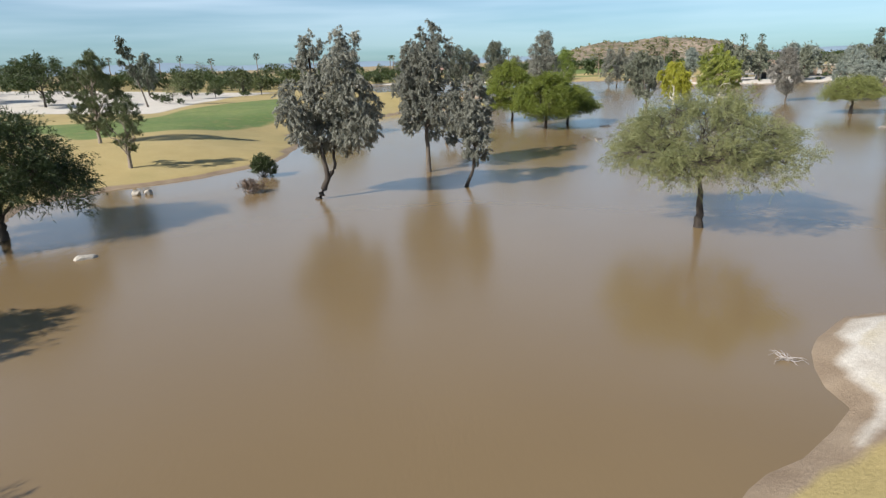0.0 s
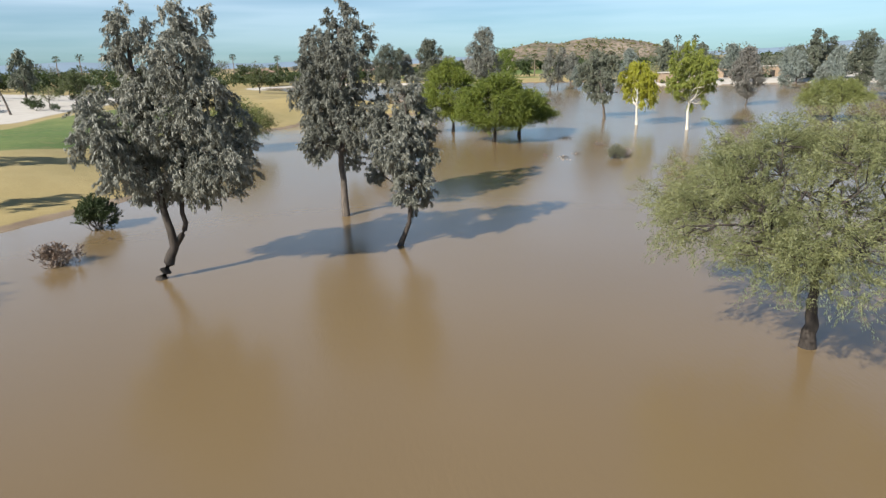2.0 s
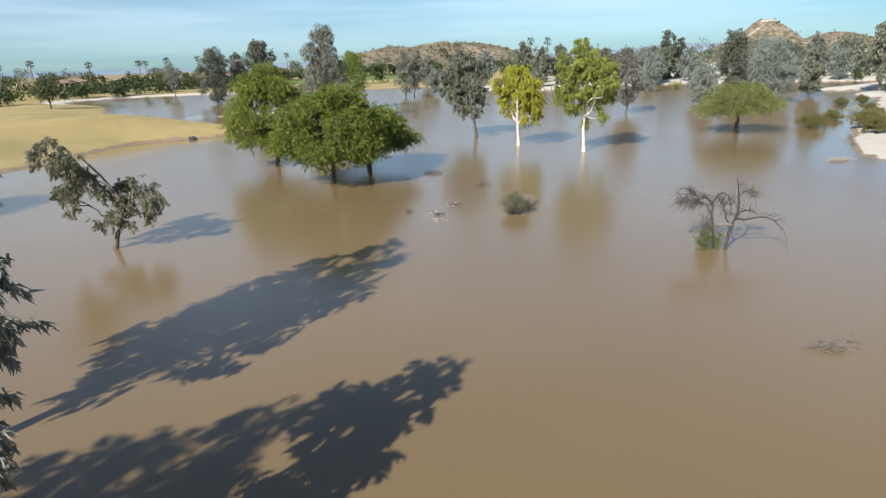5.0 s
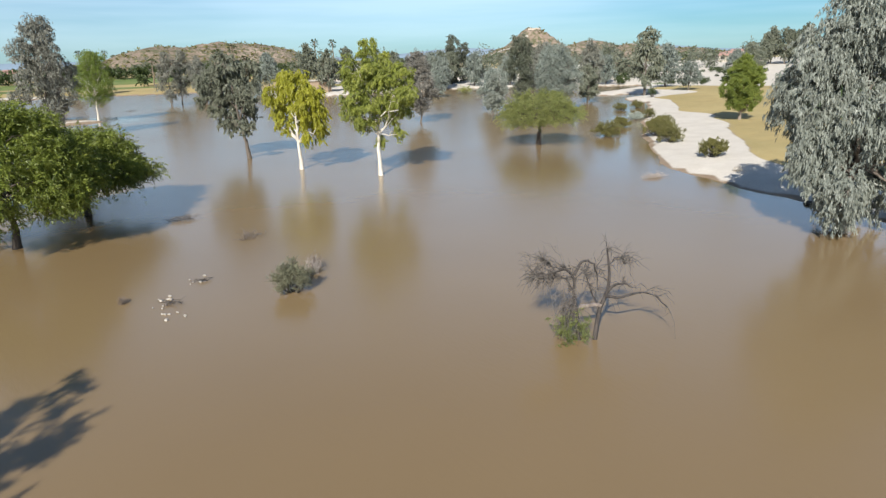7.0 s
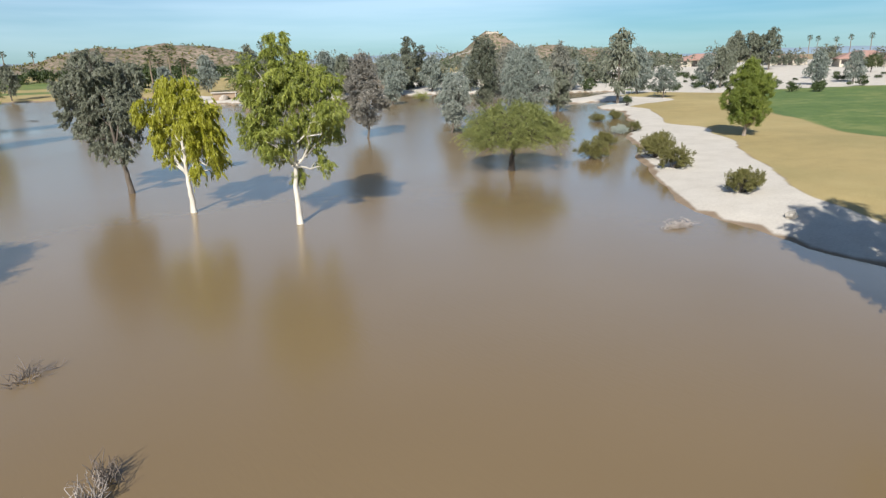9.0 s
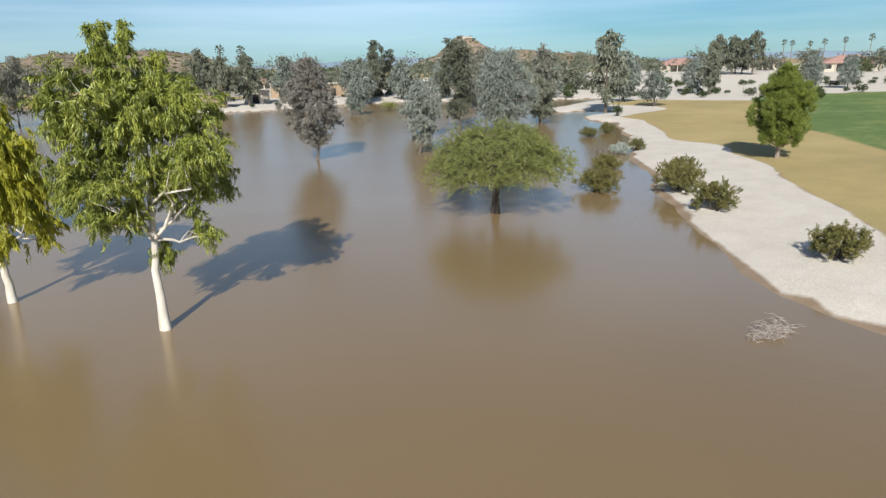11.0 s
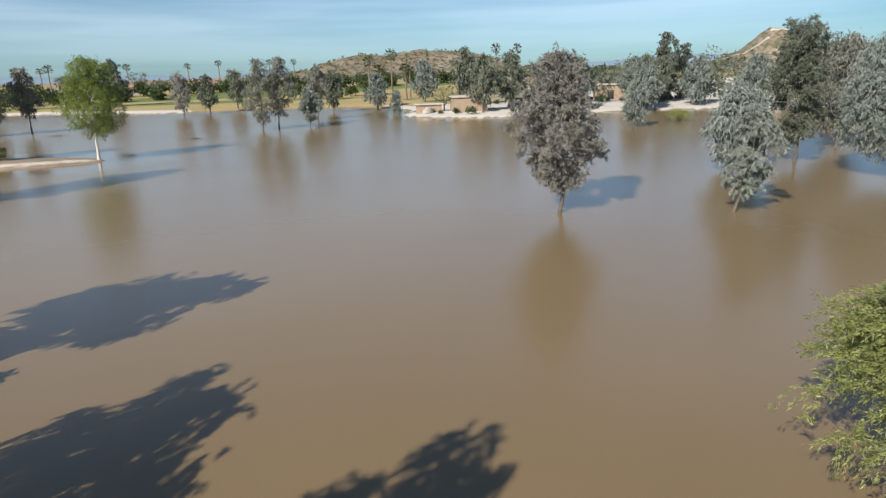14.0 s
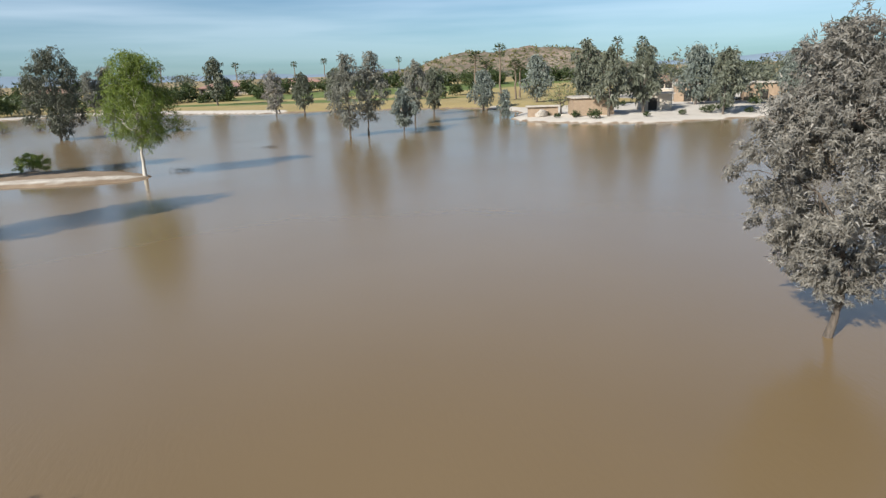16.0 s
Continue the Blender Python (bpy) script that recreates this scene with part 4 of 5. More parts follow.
# gums standing in the northern basin
RIGHT = (0.86, -0.5)
for i, (x, y, h, low, w, off, leaf, n) in enumerate([
        (57.4, 116.1, 8.9, 1.3, 3.05, -0.3, LEAF_BROWN, 82000), (66.5, 112.4, 5.8, 1.2, 1.5, 0.7, LEAF_SILVER, 34000), (84.0, 125.8, 11.2, 1.8, 2.9, -0.4, LEAF_GUM, 46000), (83.3, 116.6, 9.5, 1.8, 3.6, -0.7, LEAF_BLUE, 60000),
        (99.9, 125.8, 10.3, 1.5, 2.2, 0.5, LEAF_GREY, 13000), (94.0, 131.0, 10.0, 2.0, 3.6, 0.0, LEAF_GREY, 13000), (24.1, 157.7, 10.0, 2.8, 3.3, 0.4, LEAF_FRESH, 60000), (16.3, 133.0, 13.6, 2.0, 3.7, 0.2, LEAF_GREY, 22000), (7.6, 157.9, 12.4, 2.0, 3.6, 0.4, LEAF_SHADY, 24000),
        (-2.8, 202.5, 12.9, 1.2, 4.6, 0.0, LEAF_SHADY, 26000), (3.1, 207.8, 10.6, 3.0, 2.2, 0.0, LEAF_GREY, 6000), (-18.0, 254.0, 10.7, 3.0, 2.7, 0.0, LEAF_GREY, 4000), (76.4, 124.2, 6.2, 1.0, 2.4, 0.0, LEAF_BLUE, 7000), (96.6, 122.7, 6.3, 1.2, 2.0, 0.0, LEAF_GUM, 6000), (67.6, 208.8, 4.6, 0.3, 1.2, 0.0, LEAF_BLUE, 2500), (51.6, 204.5, 9.8, 2.5, 2.4, 0.4, LEAF_GREY, 5000), (41.4, 187.4, 10.7, 1.5, 2.5, 0.0, LEAF_GREY, 8000), (43.9, 188.8, 10.8, 2.0, 2.4, 1.0, LEAF_GREY, 8000),
        (48.8, 188.0, 5.9, 1.2, 1.8, 0.0, LEAF_BLUE, 4500), (24.8, 237.2, 9.6, 1.5, 2.6, -0.4, LEAF_BROWN, 5000)]):
    bark = BARK_WHITE if i == 6 else BARK_GREY
    label = {6: "bright green gum tree with a white trunk in flood water", 0: "brownish grey gum tree with dense drooping crown in flood water", 1: "small leaning blue-grey gum tree in flood water"}.get(i, GUM)
    lobes = tall_lobes(h + 0.2, low, w * 1.12, 30 if n > 50000 else (18 if n > 6000 else 12), 80 + i, (off * RIGHT[0], off * RIGHT[1]))
    if i == 0:
        taper = lambda c: min(1.0, 0.42 + 1.9 * (c - low) / (h - low))
        lobes = [(a * taper(c), b * taper(c), c, r * 0.74, r * 0.8) for a, b, c, r, _ in lobes]
    tree("gum_tree", label, x, y, lobes,
         [(0, 0, 0), (0.2 if i < 2 else 0.05, -0.1, h * 0.14), (0.42 if i == 1 else 0.1, -0.2 if i == 1 else 0, h * 0.3), (off * 0.5, 0, h * 0.9)], 0.009 * h + (0.08 if i == 6 else 0.04), "loose" if i in (0, 2) else "droop", leaf, bark, n, (0.16, 0.042) if i < 2 or i == 6 else (0.2, 0.06) if i < 4 else (MEDIUM if n > 7000 else (0.42, 0.12)), 100 + i, "gums in the northern basin", spread_by=0.24 if i < 2 else 0.3, per_area=13 if i == 0 else 12)


def simple_tree(name, label, h, low, w, kind, leaf, bark, n, seed, group, size=COARSE, category="tree"):
    """A tree for the middle distance, set at the origin, to be copied."""
    lobes = dome_lobes(h, low, w, 12, seed) if kind == "feather" else tall_lobes(h, low, w * 1.1, 12, seed)
    return tree(name, label, 0, 0, lobes, [(0, 0, 0), (0.1, 0, h * 0.3), (0.1, 0.05, h * 0.85 if kind == "droop" else h * 0.45)], 0.014 * h + 0.06, kind, leaf, bark, n, size, seed, group, spread_by=0.4, per_area=9, twigs=2, z=0.0, category=category, far=True)


def plant(ob, spots, first_h):
    """Set the first tree on the first spot and copies of it on the others: (x, y, height)."""
    for i, (x, y, h) in enumerate(spots):
        s, turn = h / first_h, (i * 137 + 31 * len(spots)) % 360
        z = max(ground_z(x, y), 0.0) - 0.05
        if i == 0:
            ob.matrix_world = pose(x, y, z, 0, 0, turn) @ Matrix.Diagonal((s, s, s, 1))
        else:
            c = copy_thing(ob, pose(x, y, z, 0, 0, turn))
            c.scale = (s, s, s)


plant(simple_tree("gum_tree", "grey gum tree on dry ground", 10, 2.2, 2.7, "droop", LEAF_GUM, BARK_GREY, 3600, 201, "grey gums round the course"),
      [(29.8, 246, 8.8), (0.5, 293, 13), (57, 226, 8.8), (84.8, 216.5, 11.9), (81.3, 195.8, 10.2), (87.7, 197.6, 10.5), (115, 125, 12.2), (163, 132, 9), (243, 170, 12.5), (239, 156.5, 13), (241, 164, 12), (236, 168, 10.5), (252, 168, 11), (249, 174, 11), (246, 163, 11), (-79, 158, 10.2), (112, 190, 9.5), (98, 192, 9.5),
       (128, 172, 10.5), (135, 168, 10), (142, 172, 9), (120, 196, 9), (150, 165, 9), (200, 150, 8), (92, 206, 8.5), (36, 256, 9)], 10)
plant(simple_tree("gum_tree", "blue-grey leafy tree on dry ground", 9, 1.6, 3.4, "droop", LEAF_BLUE, BARK_GREY, 3800, 202, "blue-grey trees round the course"),
      [(103, 209.7, 10.1), (106.7, 206.5, 9.1), (90.8, 160.5, 5.6), (110, 187, 8.5), (122, 188, 9), (134.5, 134.6, 9.2), (145, 161, 7.5), (118, 204, 9), (81.6, 239.7, 10), (167, 138, 7.5), (180, 118, 7.5), (190, 114, 7), (130, 182, 9), (68, 232, 8), (155, 172, 8)], 9)
plant(simple_tree("desert_tree", "rounded green desert tree on dry ground", 6, 1.5, 3.0, "feather", LEAF_WOOD, BARK_DARK, 3600, 203, "rounded green trees round the course", (0.42, 0.15)),
      [(-62.7, 145.8, 6.0), (-60, 152.7, 3.6), (-64.2, 183, 7.5), (-57.3, 178.9, 5.4), (-46.2, 172, 6.8), (-90, 150, 6), (-100, 170, 7), (-85, 190, 7), (-70, 200, 7), (-40, 205, 7), (-115, 150, 7), (-105, 125, 6.5), (205, 128, 5), (215, 108, 5.5), (225, 122, 5), (150, 185, 6)], 6)
plant(simple_tree("small_tree", "small thin bare-limbed tree on pale gravel", 3.4, 1.0, 1.7, "feather", LEAF_PALE, BARK_GREY, 900, 204, "", (0.25, 0.08)), [(-62.2, 135, 3.6), (76.2, 204, 4.9)], 3.4)
plant(simple_tree("round_tree", "round blue-grey tree at the lawn's edge", 5.4, 0.9, 2.1, "feather", LEAF_BLUE, BARK_GREY, 4500, 205, "", (0.35, 0.12)), [(127.3, 123.8, 5.5)], 5.4)


def pine(label, x, y, h, w, leaf, count, seed, bare=0.14, tiers=60, plump=0.22, lean=0.0):
    """A pine of upswept tufts round a rounded cone: bare, the share of the trunk below the crown; plump, the tufts' size."""
    rng = np.random.default_rng(seed)
    lobes = []
    for i in range(tiers):
        f = (i + 0.5) / tiers
        a = i * 2.4 + rng.uniform(-0.4, 0.4)
        room = w * float(np.interp(f, [0, 0.2, 0.45, 0.7, 0.88, 1.0], [0.72, 1.0, 0.98, 0.8, 0.5, 0.08])) * rng.uniform(0.85, 1.1)
        r = w * plump * rng.uniform(0.75, 1.2)
        d = max(0.0, room - r * 0.9) * (1.0 if i % 3 else rng.uniform(0.3, 0.8))
        lobes.append((d * math.cos(a) + lean * f, d * math.sin(a), h * (bare + (1 - bare) * f * 0.95) + 0.15 * d, r, r * 1.15))
    return tree("pine_tree", label, x, y, lobes, [(0, 0, 0), (0.05, 0, h * 0.4), (lean, 0, h * 0.95)], 0.16, "tuft", leaf, BARK_PALE, count, (0.24, 0.026), seed, spread_by=0.13, per_area=26, twigs=2, limb_from=0.12)


pine("dense young green pine on the dry lawn", 79.5, 84.5, 6.4, 2.35, LEAF_PINE, 140000, 301, 0.2, 46, 0.28)
pine("tall dark pine on the dry bank", -34.2, 59.9, 8.4, 2.6, LEAF_PINE_DARK, 52000, 302, 0.16, 34, 0.22, 0.4)
pine("small sparse pine on the dry bank", -26.1, 50.2, 5.4, 1.75, LEAF_PINE_DARK, 13000, 303, 0.3, 15, 0.24, 0.2)
plant(simple_tree("desert_tree", "wide dark green desert tree on dry ground", 8.1, 2.0, 6.4, "feather", LEAF_DARK, BARK_DARK, 14000, 206, "", (0.34, 0.12)), [(-75.5, 113, 9.4), (-97, 118, 8.5), (-118, 135, 8.5), (-126, 178, 9)], 8.1)
plant(simple_tree("conifer", "tall dark grey-green tree beyond the water", 13.5, 0.5, 3.2, "droop", LEAF_SHADY, BARK_GREY, 11000, 207, "dark conifers beyond the water", (0.45, 0.14)), [(124, 201, 13.6), (131, 205, 11.5)], 13.5)


# ---- shrubs ----
def shrub(name, label, x, y, h, w, leaf, count, seed, group="", sink=0.0, dead=False, size=(0.13, 0.05), many=26, twig=None):
    """A rounded bush: stems from one root and leaves over a lumpy dome."""
    rng = np.random.default_rng(seed)
    z = max(ground_z(x, y), 0.0) - 0.03 - sink
    root = thing(name, x, y, z, label, "shrub", group)
    lobes = []
    for i in range(9):
        a, f = i * 2.4, math.sqrt((i + 0.3) / 9)
        r = w * rng.uniform(0.3, 0.45)
        lobes.append((f * (w - r) * math.cos(a), f * (w - r) * math.sin(a), max(h - r * 0.9 - f * f * h * 0.35, 0.25 * h) * rng.uniform(0.85, 1.0), r, max(0.3 * h, r * 0.7)))
    pts = np.concatenate(clump_points(lobes, 26 if w < 1.3 else 16, rng))
    pts[:, 2] = np.abs(pts[:, 2])
    stems = [tube(bend((0, 0, -0.3), q, rng, 5, 0.08, 0.12), np.linspace(0.016 if dead else 0.03, 0.005, 5), 4) for q in pts[rng.permutation(len(pts))[:70 if dead else many]]]
    part_mesh("framework", mesh_of("framework", *joined(stems), twig or (TWIG_PALE if dead else BARK_DARK), True), root)
    if count:
        part_mesh("foliage", mesh_of("foliage", *foliage(pts, count, "bush", size[0], size[1], 0.16, rng), leaf), root)
    return root


DRY_SHRUB, WET_SHRUB = "olive green desert shrub on pale gravel", "olive green desert shrub standing in shallow flood water"
for i, (x, y, h, w, leaf, n, sink, label) in enumerate([
        (-14.6, 48.9, 1.75, 1.15, LEAF_DARK, 9000, 0, "round dark green shrub in flood water"),
        (88.3, 108.6, 1.15, 1.25, LEAF_SHRUB, 3000, 0, WET_SHRUB), (93.1, 109.4, 1.2, 1.2, LEAF_SHRUB, 3000, 0, WET_SHRUB), (78.7, 97.9, 1.0, 1.1, LEAF_SAGE, 3600, 0, "low silvery sage cushion at the water's edge"),
        (80.6, 97.4, 1.1, 0.95, LEAF_SHRUB, 2200, 0, DRY_SHRUB), (70.7, 93.9, 1.2, 1.4, LEAF_SHRUB, 5500, 0, WET_SHRUB), (62.9, 89.0, 1.75, 1.9, LEAF_SHRUB, 7000, 0, "big yellowish green shrub in flood water"),
        (64.9, 84.4, 1.9, 1.8, LEAF_SHRUB, 7000, 0, DRY_SHRUB), (67.6, 85.9, 1.9, 1.7, LEAF_SHRUB, 6500, 0, DRY_SHRUB), (61.4, 80.4, 1.6, 1.45, LEAF_SHRUB, 6500, 0, DRY_SHRUB), (56.0, 72.7, 1.5, 1.5, LEAF_SHRUB, 7000, 0, DRY_SHRUB),
        (109.2, 118.9, 1.6, 0.9, LEAF_DARK, 1800, 0, DRY_SHRUB), (101.0, 164.6, 2.4, 2.6, LEAF_GREEN, 2600, 0, "low spreading green bush on the bank"), (11.9, 212.0, 2.7, 3.2, LEAF_SHRUB, 4600, 0, "low spreading olive bush in flood water"),
        (12.2, 163.0, 1.9, 1.75, LEAF_FRESH, 6000, 0, "round olive shrub on a sandy islet"), (4.8, 163.4, 1.1, 1.4, LEAF_OLIVE, 1500, 0, "round olive shrub on a sandy islet"), (-21.4, 222, 2.3, 2.4, LEAF_OLIVE, 1600, 0, WET_SHRUB), (-17, 226, 1.9, 1.7, LEAF_OLIVE, 1400, 0, WET_SHRUB)]):
    near = 55 < x < 95 and y < 110
    shrub("shrub", label, x, y, h, w, leaf, int(n * 2.4) if near else n, 400 + i, "shrubs at the water's edge", sink, size=(0.07, 0.034) if leaf == LEAF_SAGE else (0.09, 0.034) if near else (0.13, 0.05))
shrub("dead_bush", "leafless brown bush half sunk in flood water", -13.4, 42.3, 0.95, 0.95, LEAF_DRY, 1600, 431, dead=True, twig=TWIG_BROWN)
shrub("reed_bush", "grey-green reedy bush half drowned in flood water", 19.45, 66.4, 1.0, 0.8, LEAF_PALEGREY, 3600, 432, size=(0.2, 0.022))
shrub("dead_bush", "bleached twiggy bush drowned in flood water", 20.9, 67.8, 0.9, 0.55, LEAF_DRY, 0, 433, dead=True)
for i, (x, y, h, w) in enumerate([(20.6, 74.9, 0.7, 1.1), (14.1, 69.1, 0.4, 0.3), (21.3, 68.5, 0.8, 0.5), (-13.0, 46.5, 0.2, 0.2)]):
    shrub("dead_bush", "small brown dead bush poking out of flood water", x, y, h, w, LEAF_DRY, 0, 440 + i, "drowned dead bushes", dead=True, twig=TWIG_BROWN)

# small clipped bushes in the gravel gardens
proto = shrub("garden_bush", "small clipped dark green bush on pale gravel", 76.5, 197.5, 1.0, 0.9, LEAF_DARK, 420, 460, "bushes in the gravel gardens", size=(0.24, 0.1), many=6)
rng = np.random.default_rng(77)
spots = [(74, 199), (73.5, 203), (72, 205.5), (78.5, 194.5), (86, 192.5), (92, 193), (97, 194.5), (101, 197), (103, 193), (148, 158.5), (150, 159.5), (146, 158), (152, 146), (143, 152.5), (141, 134), (146, 133), (152, 128), (160, 122), (165, 112), (176, 122)]
spots += [(rng.uniform(150, 215), rng.uniform(105, 190)) for _ in range(80)] + [(rng.uniform(86, 130), rng.uniform(195, 220)) for _ in range(16)] + [(-55 - rng.uniform(0, 60), rng.uniform(100, 190)) for _ in range(26)]
for x, y in spots:
    if 0.2 < ground_z(x, y):
        c = copy_thing(proto, pose(x, y, ground_z(x, y) - 0.03, 0, 0, rng.uniform(0, 360)))
        s = rng.uniform(0.7, 1.7)
        c.scale = (s * rng.uniform(0.9, 1.3), s, s * rng.uniform(0.75, 1.05))


# ---- dead wood, stones ----
def snag(x, y):
    """A drowned dead tree: twisted bare limbs and a fringe of green at its foot."""
    rng = np.random.default_rng(501)
    root = thing("dead_tree", x, y, 0.0, "drowned leafless tree with twisted grey limbs in flood water", "dead tree")
    across = np.array([0.825, -0.565, 0.0])
    back = np.array([0.565, 0.825, 0.0])
    where = lambda a, d, u: across * a * 0.87 + back * (d * 1.6 - 0.3) + np.array([0, 0, u * 0.92])
    limbs = [([(-0.2, 0, -0.6), (-0.22, 0, 0.1), (-0.29, 0.1, 0.85), (-0.45, 0.15, 1.5), (-0.4, 0.2, 2.1), (-0.62, 0.2, 2.32), (-0.93, 0.15, 2.34), (-1.27, 0.1, 2.12)], 0.085), ([(-0.4, 0.2, 2.1), (-0.16, 0.3, 2.5), (0.1, 0.3, 2.55), (0.3, 0.3, 2.35), (0.46, 0.35, 2.0), (0.44, 0.3, 1.5)], 0.055),
             ([(0.2, 0, -0.6), (0.27, 0, 0.1), (0.46, 0.1, 1.0), (0.62, 0.1, 1.5), (0.69, 0.1, 2.0), (0.64, 0.1, 2.5), (0.6, 0.1, 3.0)], 0.1), ([(0.68, 0.1, 2.4), (0.9, 0.15, 2.72), (1.14, 0.2, 2.66), (1.22, 0.2, 2.4)], 0.03), ([(0.62, 0.1, 1.45), (0.85, 0.1, 1.7), (1.1, 0.15, 1.82), (1.36, 0.2, 1.8), (1.64, 0.2, 1.62)], 0.06),
             ([(0.64, 0.1, 1.4), (1.04, 0.0, 1.42), (1.4, 0.0, 1.5), (1.75, 0.0, 1.55), (2.25, 0.0, 1.5), (2.72, 0.0, 1.08)], 0.055), ([(-1.2, 0.1, 2.15), (-1.5, 0.1, 2.24), (-1.8, 0.1, 2.1)], 0.03), ([(-0.9, 0.15, 2.34), (-1.2, 0.3, 2.42), (-1.42, 0.35, 2.55)], 0.028), ([(-0.45, 0.15, 1.6), (-0.7, 0.2, 1.95), (-1.0, 0.2, 2.1), (-1.3, 0.15, 1.95)], 0.035),
             ([(0.46, 0.1, 1.0), (0.25, 0.2, 1.5), (0.1, 0.3, 1.9), (-0.1, 0.3, 2.2)], 0.04)]
    tips = []
    for path, r in limbs:
        p = np.array([where(*q) for q in path])
        p[1:] += rng.normal(0, 0.03, p[1:].shape)
        t0, t1 = np.linspace(0, 1, len(p)), np.linspace(0, 1, 12)
        line = np.stack([np.interp(t1, t0, p[:, k]) for k in range(3)], 1) + rng.normal(0, 0.012, (12, 3))
        part_mesh("limb", mesh_of("limb", *tube(line, np.linspace(r, r * 0.3, 12) * 0.85, 7), BARK_DEAD, True), root)
        tips += [line[k] for k in (range(5, 12) if r < 0.05 or path[-1][0] < 0 else (7, 9, 11))]
    # sprays of fine bleached twigs, arching out and hanging
    twigs, heart = [], np.array([0.1, 0.2, 0.9])
    for q in tips:
        for _ in range(6 if q @ across < 0.6 else 3):
            d = (q - heart) * [1, 1, 0.3]
            d = d / (np.linalg.norm(d) + 0.2) * 0.5 + rng.normal(0, 0.5, 3)
            long = rng.uniform(0.3, 0.75)
            path = bend(q, q + d * long + [0, 0, -0.4 * long], rng, 7, 0.26, 0.05)
            twigs.append(tube(path, np.linspace(0.014, 0.004, 7), 4))
            for k in rng.integers(1, 5, 3):
                e = path[k] + (d * 0.5 + rng.normal(0, 0.35, 3)) * long * 0.6
                twigs.append(tube(bend(path[k], e, rng, 4, 0.1, 0.1), np.linspace(0.006, 0.0025, 4), 3))
    for _ in range(150):
        a = where(-0.55 + rng.normal(0, 0.14), 0.1 + rng.normal(0, 0.15), rng.uniform(0.6, 1.6))
        twigs.append(tube(bend(a, a + rng.normal(0, 0.2, 3) + [-0.1, 0, -0.55], rng, 4, 0.1, 0.1), np.linspace(0.010, 0.003, 4), 3))
    part_mesh("twig_mass", mesh_of("twig_mass", *joined(twigs), TWIG_GREY), root, "mass of fine bleached twigs")
    log = bend(where(-0.25, 0.05, 1.12), where(0.5, 0.1, 1.1), rng, 7, 0.02, 0.03)
    part_mesh("limb", mesh_of("limb", *tube(log, np.linspace(0.07, 0.06, 7), 8), TWIG_BROWN, True), root)
    pts = np.array([where(rng.normal(-0.5, 0.28), rng.normal(0, 0.2), abs(rng.normal(0.3, 0.25))) for _ in range(60)])
    part_mesh("sprout_growth", mesh_of("sprout_growth", *foliage(pts, 5000, "bush", 0.055, 0.02, 0.08, rng), LEAF_OLIVE), root, "green shoots at the water line")


snag(25.1, 57.15)


def brush(label, x, y, w, n, mat, seed, up=0.35, name="floating_brush"):
    """A raft of broken twigs lying in the water."""
    rng = np.random.default_rng(seed)
    root = thing(name, x, y, 0.0, label, "driftwood")
    sticks = []
    for _ in range(n):
        a = np.array([rng.normal(0, w * 0.42), rng.normal(0, w * 0.2), rng.uniform(-0.03, up * 0.5)])
        k = rng.uniform(0, 6.283)
        e = a + np.array([math.cos(k), math.sin(k), rng.uniform(-0.2, 0.8) * up]) * rng.uniform(0.15, 0.6)
        sticks.append(tube(bend(a, e, rng, 4, 0.1, 0.1), np.linspace(0.011, 0.004, 4), 4))
    part_mesh("twig_mass", mesh_of("twig_mass", *joined(sticks), mat), root)
    return root


brush("raft of bleached broken twigs in shallow flood water", 47.8, 71.8, 1.05, 150, TWIG_PALE, 511, 0.3)
brush("pale brittle twigs sticking out of flood water", 21.4, 47.9, 0.75, 80, TWIG_BROWN, 512, 0.22)
brush("dead twigs sticking out of flood water", 10.75, 16.5, 0.15, 22, TWIG_PALE, 513, 0.22)
brush("dark sodden sticks caught among small stones", 15.5, 67.9, 0.3, 18, BARK_DEAD, 518, 0.16)
brush("dark sodden sticks caught among small stones", 17.1, 69.7, 0.2, 12, BARK_DEAD, 519, 0.14)
brush("dark drifted branches in flood water", 18.8, 80.8, 0.8, 70, BARK_DEAD, 514, 0.35)
brush("dark drifted branches in flood water", 26.6, 160.5, 1.2, 60, BARK_DEAD, 515, 0.5)
brush("dark drifted branches in flood water", 10.0, 196.0, 1.6, 60, BARK_DEAD, 516, 0.4)
brush("dark drifted branches in flood water", 32.0, 178.0, 1.3, 50, BARK_DEAD, 517, 0.3)


def stone(label, x, y, size, seed, group="", z=0.0, mat=None):
    rng = np.random.default_rng(seed)
    bm = bmesh.new()
    bmesh.ops.create_icosphere(bm, subdivisions=2, radius=1.0)
    for v in bm.verts:
        n = noise.noise(v.co * 1.3 + Vector((seed * 3.1, 0, 0)))
        v.co = Vector((v.co.x * size[0], v.co.y * size[1], v.co.z * size[2])) * (1 + 0.45 * n)
    me = bpy.data.meshes.new("stone")
    bm.to_mesh(me)
    bm.free()
    me.materials.append(mat or STONE)
    ob = new("stone", me)
    ob.matrix_world = pose(x, y, z, 0, 0, rng.uniform(0, 360))
    return tagged(ob, label, "stone", group)


